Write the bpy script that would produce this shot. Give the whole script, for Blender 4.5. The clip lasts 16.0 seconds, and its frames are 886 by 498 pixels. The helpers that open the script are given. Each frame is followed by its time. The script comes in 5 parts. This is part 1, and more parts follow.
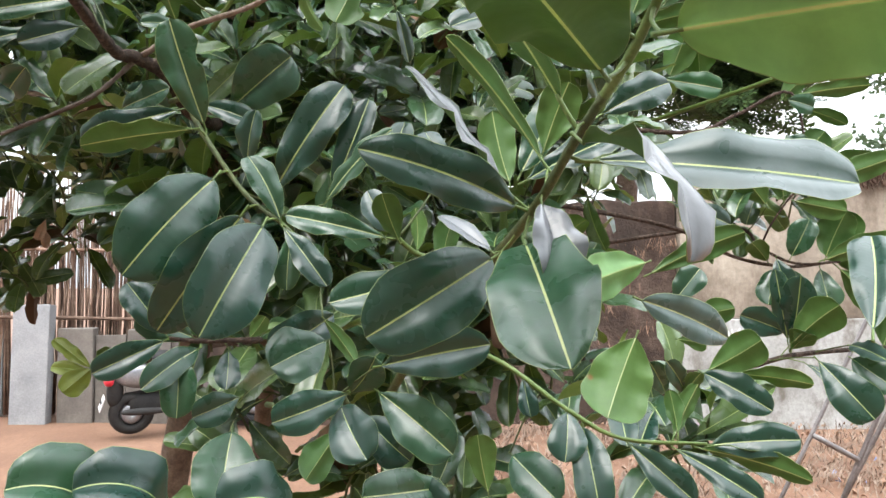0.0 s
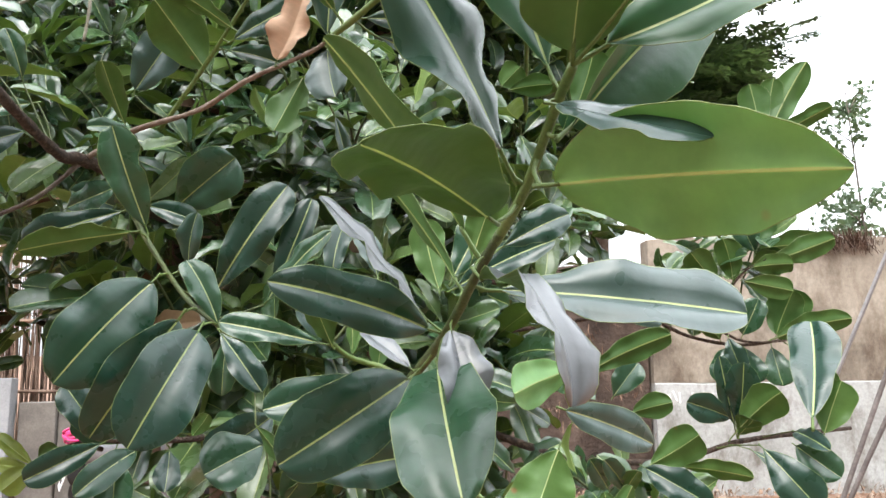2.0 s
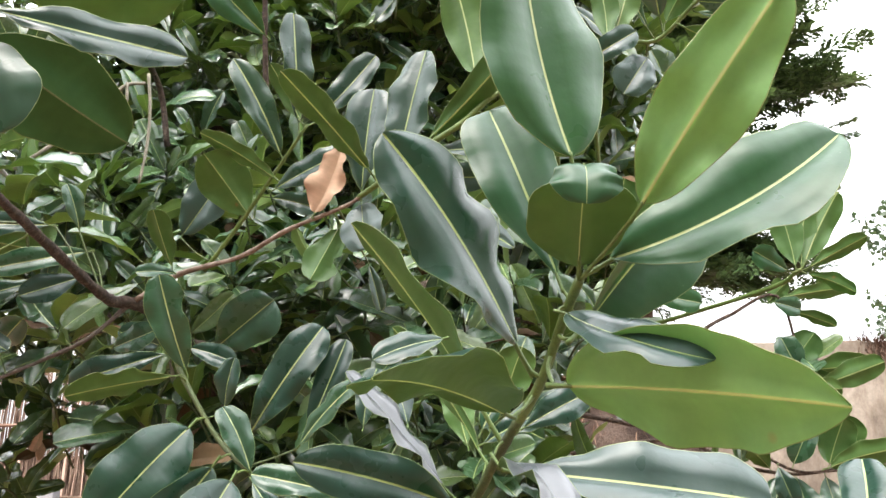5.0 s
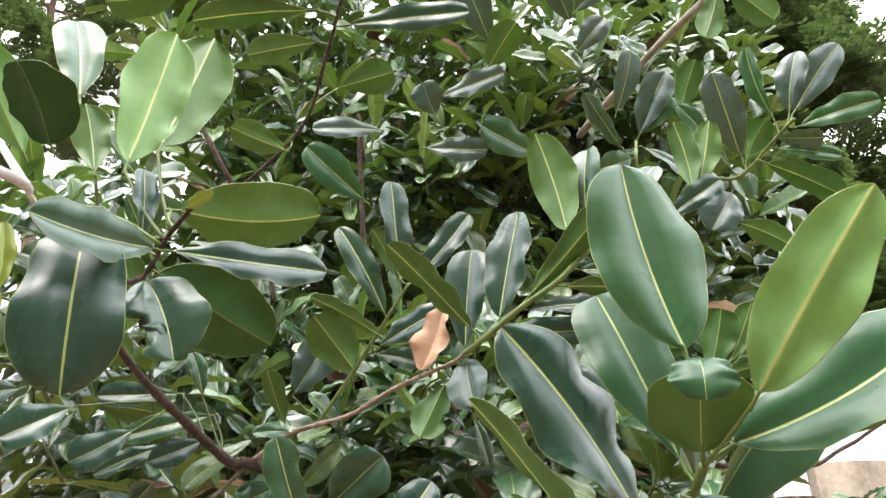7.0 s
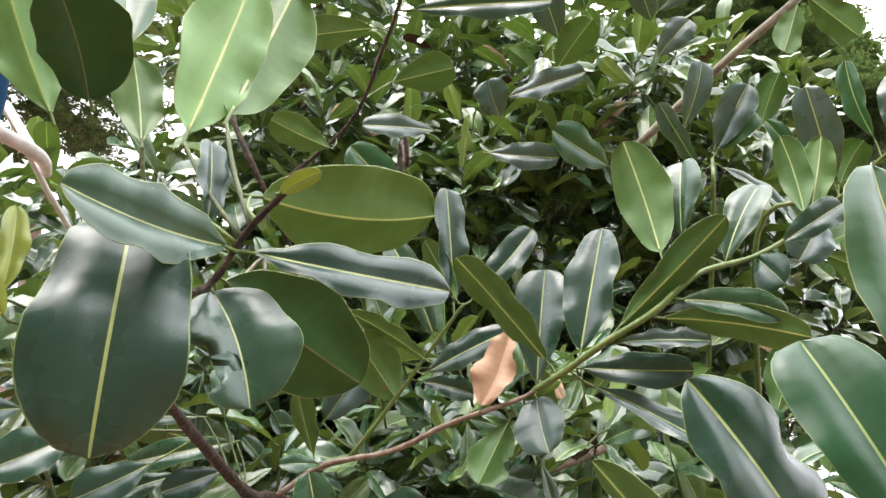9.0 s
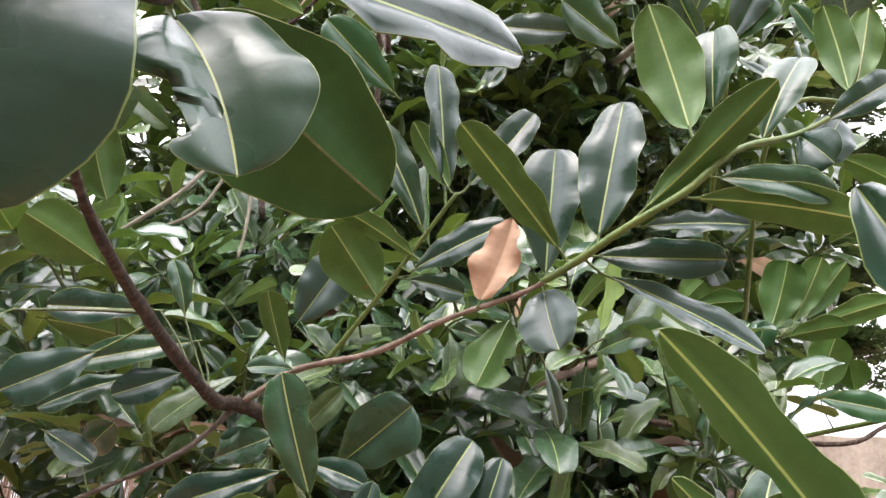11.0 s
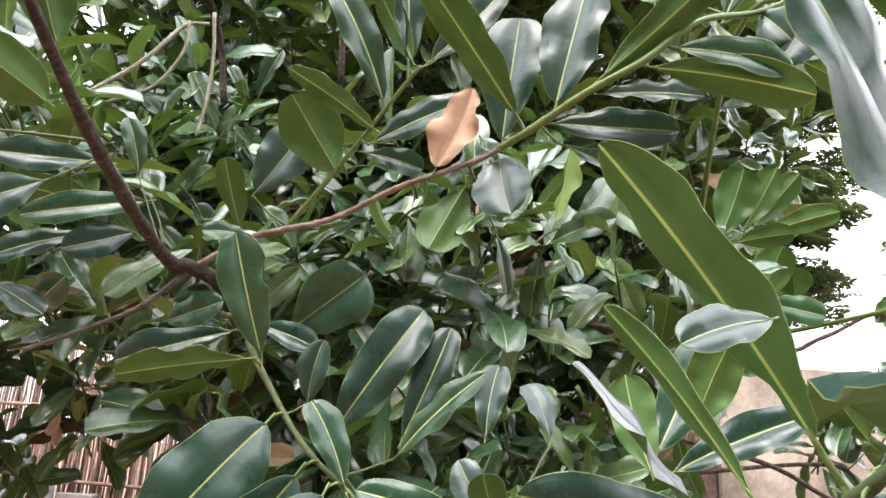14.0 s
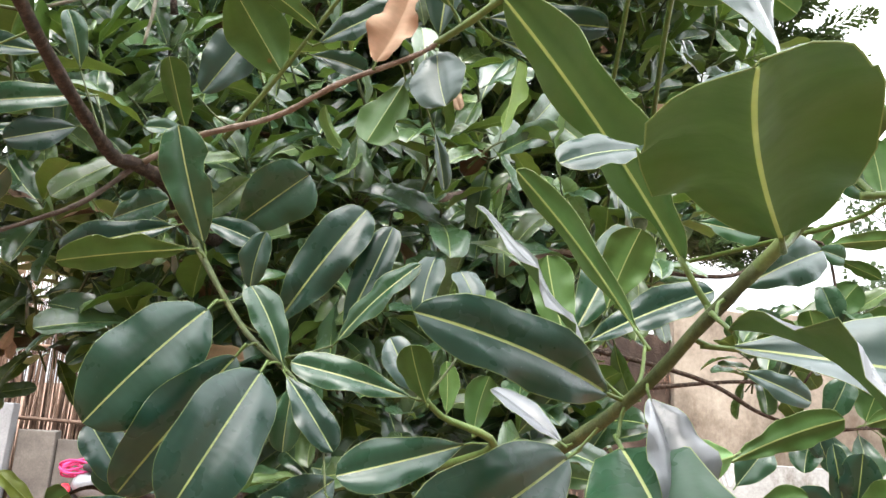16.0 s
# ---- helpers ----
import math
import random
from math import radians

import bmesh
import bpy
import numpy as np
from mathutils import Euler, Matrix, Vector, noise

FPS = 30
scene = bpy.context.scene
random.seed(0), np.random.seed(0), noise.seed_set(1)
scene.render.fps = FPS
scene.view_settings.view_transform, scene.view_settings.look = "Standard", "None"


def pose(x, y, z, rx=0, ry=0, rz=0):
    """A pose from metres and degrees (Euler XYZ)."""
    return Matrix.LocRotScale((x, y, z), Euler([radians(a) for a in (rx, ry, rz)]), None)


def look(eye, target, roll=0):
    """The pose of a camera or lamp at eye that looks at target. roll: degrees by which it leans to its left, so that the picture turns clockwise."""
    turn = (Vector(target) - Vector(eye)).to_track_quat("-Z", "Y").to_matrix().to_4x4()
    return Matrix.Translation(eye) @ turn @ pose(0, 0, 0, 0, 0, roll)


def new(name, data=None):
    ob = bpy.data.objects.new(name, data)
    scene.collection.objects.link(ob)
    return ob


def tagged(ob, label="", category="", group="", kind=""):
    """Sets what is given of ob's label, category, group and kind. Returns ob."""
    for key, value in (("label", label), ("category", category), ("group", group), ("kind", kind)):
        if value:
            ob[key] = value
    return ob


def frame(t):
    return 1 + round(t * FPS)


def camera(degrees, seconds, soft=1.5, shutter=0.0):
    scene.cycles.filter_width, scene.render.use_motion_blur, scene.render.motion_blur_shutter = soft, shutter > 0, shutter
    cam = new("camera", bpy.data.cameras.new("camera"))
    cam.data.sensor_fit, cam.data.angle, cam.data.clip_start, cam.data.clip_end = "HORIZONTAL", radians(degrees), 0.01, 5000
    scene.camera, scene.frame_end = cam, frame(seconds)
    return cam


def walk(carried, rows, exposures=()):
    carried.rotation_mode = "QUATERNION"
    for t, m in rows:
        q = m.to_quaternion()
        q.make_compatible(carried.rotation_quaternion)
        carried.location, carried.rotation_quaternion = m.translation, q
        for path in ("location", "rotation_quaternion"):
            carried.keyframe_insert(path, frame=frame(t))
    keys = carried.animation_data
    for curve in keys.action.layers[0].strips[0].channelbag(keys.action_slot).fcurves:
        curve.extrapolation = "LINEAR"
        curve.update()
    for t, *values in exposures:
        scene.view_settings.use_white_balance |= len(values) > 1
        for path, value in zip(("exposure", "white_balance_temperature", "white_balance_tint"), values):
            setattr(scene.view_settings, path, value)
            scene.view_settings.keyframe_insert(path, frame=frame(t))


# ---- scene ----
cam = camera(62.8, 16.0, 1.5)
PATH = [
    (0, (0.0, 0.0, 1.5), (0.0, 1.997, 1.605), -0.0),
    (0.5, (0.003, -0.014, 1.516), (0.011, 1.981, 1.663), 0.3),
    (1, (0.029, -0.022, 1.54), (0.06, 1.965, 1.768), -0.8),
    (1.5, (0.042, -0.021, 1.546), (0.076, 1.964, 1.791), -0.9),
    (2, (0.055, -0.021, 1.551), (0.119, 1.959, 1.827), -0.7),
    (2.5, (0.065, -0.017, 1.556), (0.162, 1.962, 1.833), -0.8),
    (3, (0.076, -0.011, 1.558), (0.207, 1.965, 1.838), -1.0),
    (3.5, (0.087, -0.016, 1.569), (0.215, 1.955, 1.883), -1.6),
    (4, (0.083, -0.027, 1.587), (0.165, 1.933, 1.975), -0.7),
    (4.5, (0.077, -0.04, 1.602), (0.068, 1.9, 2.09), -0.4),
    (4.7, (0.076, -0.046, 1.607), (0.049, 1.888, 2.115), -0.3),
    (6.8, (0.05, -0.107, 1.642), (-0.187, 1.697, 2.471), -1.4),
    (7, (0.054, -0.114, 1.646), (-0.21, 1.674, 2.502), -1.2),
    (7.5, (0.072, -0.133, 1.652), (-0.268, 1.611, 2.57), -0.7),
    (7.6, (0.063, -0.13, 1.652), (-0.27, 1.609, 2.584), -0.8),
    (8, (0.054, -0.112, 1.677), (-0.316, 1.634, 2.581), 1.5),
    (8.2, (0.031, -0.093, 1.689), (-0.277, 1.657, 2.608), 1.3),
    (10.3, (-0.119, 0.113, 1.711), (-0.347, 1.926, 2.525), 2.3),
    (10.5, (-0.122, 0.119, 1.703), (-0.312, 1.943, 2.502), 2.4),
    (11, (-0.114, 0.135, 1.693), (-0.277, 1.986, 2.432), 1.7),
    (11.5, (-0.115, 0.137, 1.689), (-0.253, 1.997, 2.413), 1.9),
    (12, (-0.116, 0.142, 1.686), (-0.239, 2.013, 2.382), 2.3),
    (12.5, (-0.117, 0.146, 1.685), (-0.242, 2.02, 2.372), 2.2),
    (13, (-0.117, 0.154, 1.669), (-0.249, 2.052, 2.285), 2.7),
    (13.5, (-0.111, 0.156, 1.647), (-0.206, 2.067, 2.229), 3.9),
    (14, (-0.098, 0.153, 1.623), (-0.167, 2.073, 2.178), 3.5),
    (14.5, (-0.093, 0.145, 1.596), (-0.165, 2.076, 2.113), 5.7),
    (15, (-0.075, 0.138, 1.576), (-0.136, 2.079, 2.057), 4.6),
    (15.5, (-0.062, 0.141, 1.561), (-0.068, 2.091, 2.007), 4.0),
    (16, (-0.057, 0.14, 1.555), (-0.031, 2.094, 1.977), 3.6),
]
walk(cam, [(t, look(eye, target, roll)) for t, eye, target, roll in PATH], ((0.0, -0.03, 6200, 8), (2.0, -0.02, 6250, 8), (3.5, -0.03, 6350, 9), (4.5, 0.13, 6450, 10), (7.0, 0.28, 6500, 10), (8.0, 0.26, 6500, 10), (10.5, 0.14, 6450, 17), (12.5, 0.22, 6400, 18), (14.5, 0.26, 6400, 13), (16.0, 0.2, 6400, 9)))

# ---- world and light: a bright, hazy overcast sky ----
world = bpy.data.worlds.new("sky")
scene.world = world
world.use_nodes = True
wn, wl = world.node_tree.nodes, world.node_tree.links
wn.clear()
sky = wn.new("ShaderNodeTexSky")
sky.sky_type = "NISHITA"
sky.sun_disc = False
sky.sun_elevation = radians(62)
sky.sun_rotation = radians(203)
sky.air_density, sky.dust_density, sky.ozone_density = 1.0, 6.0, 1.0
veil = wn.new("ShaderNodeMix")
veil.data_type = "RGBA"
veil.inputs[0].default_value = 0.72
veil.inputs[7].default_value = (19.3, 19.3, 19.6, 1)
# an overcast sky is brightest overhead
way = wn.new("ShaderNodeTexCoord")
high = wn.new("ShaderNodeSeparateXYZ")
wl.new(way.outputs["Generated"], high.inputs[0])
rise = wn.new("ShaderNodeMapRange")
rise.inputs["From Min"].default_value, rise.inputs["From Max"].default_value = 0.0, 1.0
rise.inputs["To Min"].default_value, rise.inputs["To Max"].default_value = 0.5, 2.5
wl.new(high.outputs["Z"], rise.inputs["Value"])
overcast = wn.new("ShaderNodeVectorMath")
overcast.operation = "SCALE"
wl.new(rise.outputs[0], overcast.inputs["Scale"])
wbg = wn.new("ShaderNodeBackground")
wbg.inputs["Strength"].default_value = 0.165
wout = wn.new("ShaderNodeOutputWorld")
wl.new(sky.outputs[0], veil.inputs[6])
wl.new(veil.outputs[2], overcast.inputs[0])
wl.new(overcast.outputs[0], wbg.inputs["Color"])
wl.new(wbg.outputs[0], wout.inputs[0])
sun = new("sun", bpy.data.lights.new("sun", "SUN"))
sun.data.energy, sun.data.angle, sun.data.color = 1.5, radians(28), (1.0, 0.96, 0.9)
sun.matrix_world = look((-1.6, -3.9, 8.0), (0, 0, 0))

# ---- materials ----
def material(name):
    m = bpy.data.materials.new(name)
    m.use_nodes = True
    t = m.node_tree
    return m, t, t.nodes["Principled BSDF"], t.nodes["Material Output"]


def node(t, kind, **values):
    n = t.nodes.new(kind)
    for key, value in values.items():
        n.inputs[key].default_value = value
    return n


def ramp(t, source, *stops):
    r = t.nodes.new("ShaderNodeValToRGB")
    while len(r.color_ramp.elements) < len(stops):
        r.color_ramp.elements.new(0.5)
    for e, (at, colour) in zip(r.color_ramp.elements, stops):
        e.position, e.color = at, (*colour, 1)
    t.links.new(source, r.inputs[0])
    return r.outputs[0]


def blend(t, how, factor, a, b):
    m = t.nodes.new("ShaderNodeMix")
    m.data_type, m.blend_type = "RGBA", how
    for socket, value in ((m.inputs[0], factor), (m.inputs[6], a), (m.inputs[7], b)):
        if isinstance(value, bpy.types.NodeSocket):
            t.links.new(value, socket)
        elif isinstance(value, tuple):
            socket.default_value = (*value, 1)
        else:
            socket.default_value = value
    return m.outputs[2]


def bump(t, p, height, strength, distance):
    b = node(t, "ShaderNodeBump", Strength=strength, Distance=distance)
    t.links.new(height, b.inputs["Height"])
    t.links.new(b.outputs[0], p.inputs["Normal"])
    return b


def noise_at(t, scale, detail=4.0, rough=0.6, where="Object"):
    c = t.nodes.new("ShaderNodeTexCoord")
    n = node(t, "ShaderNodeTexNoise", Scale=scale, Detail=detail, Roughness=rough)
    t.links.new(c.outputs[where], n.inputs["Vector"])
    return n.outputs["Fac"]


def noise_here(t, scale, detail=4.0, rough=0.6):
    """Noise by place, so that no two leaves are alike."""
    g = t.nodes.new("ShaderNodeNewGeometry")
    n = node(t, "ShaderNodeTexNoise", Scale=scale, Detail=detail, Roughness=rough)
    t.links.new(g.outputs["Position"], n.inputs["Vector"])
    return n.outputs["Fac"]


def rough_surface(name, dark, mid, light, scale, roughness=0.85, relief=0.4, depth=0.004, fine=8.0, each=0.0, metal=0.0):
    """A worn surface: colour patches at one scale, grain and relief at a finer one."""
    m, t, p, _ = material(name)
    big, small = noise_at(t, scale, 5), noise_at(t, scale * fine, 6, 0.7)
    colour = ramp(t, big, (0.28, dark), (0.5, mid), (0.72, light))
    grain = ramp(t, small, (0.3, (0.72, 0.72, 0.72)), (0.7, (1.15, 1.15, 1.15)))
    colour = blend(t, "MULTIPLY", 0.8, colour, grain)
    if each:
        info = t.nodes.new("ShaderNodeObjectInfo")
        shade = ramp(t, info.outputs["Random"], (0.0, (1 - each,) * 3), (1.0, (1 + each,) * 3))
        colour = blend(t, "MULTIPLY", 1.0, colour, shade)
    t.links.new(colour, p.inputs["Base Color"])
    p.inputs["Roughness"].default_value, p.inputs["Metallic"].default_value = roughness, metal
    bump(t, p, small, relief, depth)
    return m


def leaf_material(name, dark, mid, light, gloss, through_light, vein, coat=0.0, island=False, dust=0.0, blemish=0.0, specular=0.5):
    """A leaf face: hue by leaf, faint side veins from the leaf's own coordinates, mottling and transmitted light."""
    m, t, p, out = material(name)
    if island:
        which = t.nodes.new("ShaderNodeNewGeometry").outputs["Random Per Island"]
    else:
        which = t.nodes.new("ShaderNodeObjectInfo").outputs["Random"]
    colour = ramp(t, which, (0.0, dark), (0.55, mid), (1.0, light))
    mottle = noise_here(t, 45, 4, 0.6)
    colour = blend(t, "MULTIPLY", 0.6, colour, ramp(t, mottle, (0.3, (0.75, 0.8, 0.78)), (0.7, (1.18, 1.12, 1.1))))
    uv = t.nodes.new("ShaderNodeUVMap")
    split = t.nodes.new("ShaderNodeSeparateXYZ")
    t.links.new(uv.outputs[0], split.inputs[0])
    # side veins run out and forward from the midrib
    away = node(t, "ShaderNodeMath")
    away.operation = "ABSOLUTE"
    t.links.new(split.outputs["X"], away.inputs[0])
    slope = node(t, "ShaderNodeMath")
    slope.operation, slope.inputs[1].default_value = "MULTIPLY", -0.16
    t.links.new(away.outputs[0], slope.inputs[0])
    along = node(t, "ShaderNodeMath")
    along.operation = "ADD"
    t.links.new(split.outputs["Y"], along.inputs[0])
    t.links.new(slope.outputs[0], along.inputs[1])
    waves = node(t, "ShaderNodeMath")
    waves.operation, waves.inputs[1].default_value = "MULTIPLY", 640.0
    t.links.new(along.outputs[0], waves.inputs[0])
    veins = node(t, "ShaderNodeMath")
    veins.operation = "SINE"
    t.links.new(waves.outputs[0], veins.inputs[0])
    colour = blend(t, "MULTIPLY", vein, colour, ramp(t, veins.outputs[0], (0.0, (0.9, 0.92, 0.9)), (0.9, (1.0, 1.0, 1.0))))
    if dust:
        spots = node(t, "ShaderNodeTexVoronoi", Scale=90.0)
        c = t.nodes.new("ShaderNodeTexCoord")
        t.links.new(c.outputs["Object"], spots.inputs["Vector"])
        colour = blend(t, "MIX", ramp(t, spots.outputs["Distance"], (0.035, (dust,) * 3), (0.06, (0.0, 0.0, 0.0))), colour, (0.36, 0.4, 0.3))
    if blemish:
        # a few brown lesions
        spots = node(t, "ShaderNodeTexVoronoi", Scale=20.0)
        g = t.nodes.new("ShaderNodeNewGeometry")
        t.links.new(g.outputs["Position"], spots.inputs["Vector"])
        tone = t.nodes.new("ShaderNodeSeparateColor")
        t.links.new(spots.outputs["Color"], tone.inputs[0])
        few = ramp(t, tone.outputs[0], (0.7, (0.0, 0.0, 0.0)), (0.72, (blemish,) * 3))
        near = ramp(t, spots.outputs["Distance"], (0.05, (1.0, 1.0, 1.0)), (0.09, (0.0, 0.0, 0.0)))
        colour = blend(t, "MIX", blend(t, "MULTIPLY", 1.0, few, near), colour, (0.2, 0.09, 0.035))
    t.links.new(colour, p.inputs["Base Color"])
    rough = ramp(t, noise_here(t, 25, 3), (0.3, (gloss - 0.06,) * 3), (0.7, (gloss + 0.1,) * 3))
    t.links.new(rough, p.inputs["Roughness"])
    p.inputs["Coat Weight"].default_value = coat
    p.inputs["Specular IOR Level"].default_value = specular
    p.inputs["Coat Roughness"].default_value = 0.3
    p.inputs["IOR"].default_value = 1.55
    mix = node(t, "ShaderNodeMath")
    mix.operation, mix.inputs[1].default_value = "MULTIPLY", 0.06
    t.links.new(veins.outputs[0], mix.inputs[0])
    height = node(t, "ShaderNodeMath")
    height.operation = "ADD"
    t.links.new(mix.outputs[0], height.inputs[0])
    t.links.new(noise_here(t, 70, 3), height.inputs[1])
    # the blade is puckered between its veins
    swell = node(t, "ShaderNodeMath")
    swell.operation, swell.inputs[1].default_value = "MULTIPLY", 2.4
    t.links.new(noise_here(t, 26, 1.5, 0.4), swell.inputs[0])
    total = node(t, "ShaderNodeMath")
    total.operation = "ADD"
    t.links.new(height.outputs[0], total.inputs[0])
    t.links.new(swell.outputs[0], total.inputs[1])
    bump(t, p, total.outputs[0], 0.35, 0.0012)
    shine = node(t, "ShaderNodeBsdfTranslucent")
    t.links.new(blend(t, "MULTIPLY", 0.6, tuple(through_light), ramp(t, mottle, (0.3, (0.8, 0.8, 0.8)), (0.7, (1.0, 1.0, 1.0)))), shine.inputs["Color"])
    both = node(t, "ShaderNodeAddShader")
    t.links.new(p.outputs[0], both.inputs[0])
    t.links.new(shine.outputs[0], both.inputs[1])
    t.links.new(both.outputs[0], out.inputs["Surface"])
    return m


LEAF_TOP = leaf_material("leaf_upper_side", (0.009, 0.034, 0.026), (0.014, 0.047, 0.032), (0.027, 0.078, 0.036), 0.28, (0.05, 0.08, 0.03), 0.6, dust=0.2)
LEAF_UNDER = leaf_material("leaf_lower_side", (0.05, 0.11, 0.03), (0.07, 0.143, 0.038), (0.09, 0.172, 0.046), 0.4, (0.088, 0.138, 0.038), 0.35, blemish=0.85, specular=0.25)
LEAF_UNDER_OLD = leaf_material("leaf_lower_side_thick", (0.024, 0.078, 0.024), (0.032, 0.096, 0.03), (0.045, 0.115, 0.036), 0.42, (0.015, 0.035, 0.01), 0.35, specular=0.15)
# crown leaves: lighter copies of both sides, colour making up for missing light
LEAF_TOP_BRIGHTENED = leaf_material("leaf_upper_side_brightened", (0.019, 0.05, 0.03), (0.042, 0.09, 0.042), (0.11, 0.17, 0.062), 0.24, (0.095, 0.125, 0.04), 0.4, coat=0.35, island=True)
LEAF_UNDER_BRIGHTENED = leaf_material("leaf_lower_side_brightened", (0.075, 0.14, 0.036), (0.11, 0.185, 0.048), (0.17, 0.25, 0.068), 0.38, (0.17, 0.22, 0.075), 0.3, island=True, specular=0.3)
LEAF_UNDER_THIN = leaf_material("leaf_lower_side_thin", (0.11, 0.21, 0.075), (0.13, 0.24, 0.09), (0.15, 0.265, 0.1), 0.4, (0.35, 0.52, 0.22), 0.35, blemish=0.85, specular=0.25)
LEAF_DEAD = leaf_material("leaf_dried", (0.38, 0.25, 0.17), (0.5, 0.35, 0.25), (0.58, 0.43, 0.33), 0.8, (0.14, 0.08, 0.05), 0.5, specular=0.2)
LEAF_WITHERED = leaf_material("leaf_withered", (0.07, 0.04, 0.022), (0.13, 0.08, 0.045), (0.22, 0.15, 0.085), 0.7, (0.04, 0.02, 0.01), 0.4, island=True, specular=0.2)
LEAF_YOUNG = leaf_material("leaf_young_yellow", (0.14, 0.2, 0.03), (0.19, 0.24, 0.04), (0.24, 0.275, 0.05), 0.42, (0.17, 0.19, 0.04), 0.4)
# paler copy of the upper side, with glancing sky sheen in its base colour
LEAF_PALE_SHEEN = leaf_material("leaf_painted_pale_sheen", (0.024, 0.054, 0.047), (0.038, 0.072, 0.065), (0.06, 0.095, 0.088), 0.3, (0.05, 0.08, 0.03), 0.4, coat=0.12)
LEAF_FRESH = leaf_material("leaf_upper_side_fresh", (0.016, 0.062, 0.026), (0.022, 0.077, 0.031), (0.03, 0.094, 0.037), 0.33, (0.055, 0.1, 0.025), 0.6, dust=0.15, specular=0.36)
# green leaves at a grazing angle: the sky's reflection is painted as silver grey
LEAF_SILVER_SHEEN = leaf_material("leaf_painted_silver_sheen", (0.085, 0.094, 0.108), (0.115, 0.125, 0.142), (0.155, 0.165, 0.182), 0.32, (0.06, 0.07, 0.06), 0.3, coat=0.6)
MIDRIB = leaf_material("leaf_midrib", (0.26, 0.33, 0.11), (0.33, 0.39, 0.15), (0.4, 0.44, 0.2), 0.4, (0.22, 0.25, 0.11), 0.0)
MARGIN = leaf_material("leaf_margin", (0.12, 0.18, 0.06), (0.16, 0.22, 0.075), (0.21, 0.26, 0.1), 0.4, (0.14, 0.17, 0.06), 0.0)
MIDRIB_DULL = rough_surface("leaf_midrib_dull", (0.1, 0.15, 0.05), (0.14, 0.19, 0.07), (0.2, 0.24, 0.1), 60, 0.5, 0.2, 0.0005)
STEM_GREEN = rough_surface("young_green_bark", (0.042, 0.058, 0.018), (0.072, 0.102, 0.028), (0.13, 0.15, 0.05), 40, 0.6, 0.6, 0.002)
STEM_FRESH = rough_surface("fresh_green_shoot", (0.075, 0.13, 0.026), (0.115, 0.18, 0.04), (0.17, 0.225, 0.065), 40, 0.5, 0.4, 0.001)
BARK_TWIG = rough_surface("brown_twig_bark", (0.03, 0.018, 0.012), (0.075, 0.047, 0.032), (0.21, 0.15, 0.11), 110, 0.85, 1.0, 0.006)
BARK_GREY = rough_surface("grey_branch_bark", (0.06, 0.044, 0.034), (0.11, 0.085, 0.066), (0.2, 0.165, 0.135), 40, 0.85, 1.0, 0.003)
BARK_PALE = rough_surface("pale_branch_bark", (0.18, 0.165, 0.125), (0.28, 0.26, 0.2), (0.38, 0.355, 0.285), 35, 0.8, 1.0, 0.002)
BARK_TAN = rough_surface("tan_branch_bark", (0.15, 0.1, 0.075), (0.25, 0.185, 0.145), (0.36, 0.29, 0.24), 60, 0.75, 1.0, 0.002)
BARK_TRUNK = rough_surface("trunk_bark", (0.09, 0.062, 0.045), (0.17, 0.125, 0.092), (0.28, 0.215, 0.165), 22, 0.9, 1.0, 0.005)
DIRT = rough_surface("red_dirt", (0.145, 0.078, 0.048), (0.2, 0.11, 0.067), (0.26, 0.15, 0.097), 0.9, 0.95, 0.5, 0.01, 30.0)
GRANITE = rough_surface("granite_slab", (0.23, 0.24, 0.25), (0.31, 0.32, 0.33), (0.39, 0.395, 0.405), 3.0, 0.85, 0.5, 0.006, 20.0, each=0.08)
STONE_DARK = rough_surface("dark_stone_slab", (0.095, 0.086, 0.076), (0.15, 0.135, 0.118), (0.22, 0.2, 0.176), 3.0, 0.9, 0.5, 0.006, 18.0, each=0.12)
STICK = rough_surface("dry_stick", (0.09, 0.052, 0.036), (0.18, 0.115, 0.08), (0.31, 0.225, 0.17), 6.0, 0.9, 0.5, 0.003, 10.0, each=0.4)
def streaked(m, scale, low, high, dark):
    """Runs of damp and soot down a wall."""
    t = m.node_tree
    p = t.nodes["Principled BSDF"]
    c, turn = t.nodes.new("ShaderNodeTexCoord"), t.nodes.new("ShaderNodeMapping")
    turn.inputs["Scale"].default_value = (scale, scale, scale * 0.5)
    n = node(t, "ShaderNodeTexNoise", Scale=1.0, Detail=7.0, Roughness=0.72)
    t.links.new(c.outputs["Object"], turn.inputs[0])
    t.links.new(turn.outputs[0], n.inputs["Vector"])
    before = p.inputs["Base Color"].links[0].from_socket
    t.links.new(blend(t, "MULTIPLY", 1.0, before, ramp(t, n.outputs["Fac"], (low, dark), (high, (1.05, 1.05, 1.05)))), p.inputs["Base Color"])
    return m


PLASTER = streaked(rough_surface("stained_plaster", (0.16, 0.135, 0.105), (0.31, 0.265, 0.21), (0.43, 0.38, 0.31), 0.9, 0.92, 0.5, 0.006, 20.0), 1.6, 0.36, 0.58, (0.42, 0.37, 0.33))
WHITEWASH = streaked(rough_surface("grey_whitewash", (0.26, 0.258, 0.24), (0.36, 0.362, 0.345), (0.45, 0.455, 0.445), 1.6, 0.9, 0.4, 0.004, 16.0), 3.0, 0.34, 0.5, (0.5, 0.45, 0.4))
LATERITE = streaked(rough_surface("brown_laterite", (0.04, 0.027, 0.02), (0.085, 0.057, 0.043), (0.19, 0.14, 0.11), 2.2, 0.95, 1.0, 0.03, 9.0), 2.4, 0.4, 0.6, (0.45, 0.4, 0.36))
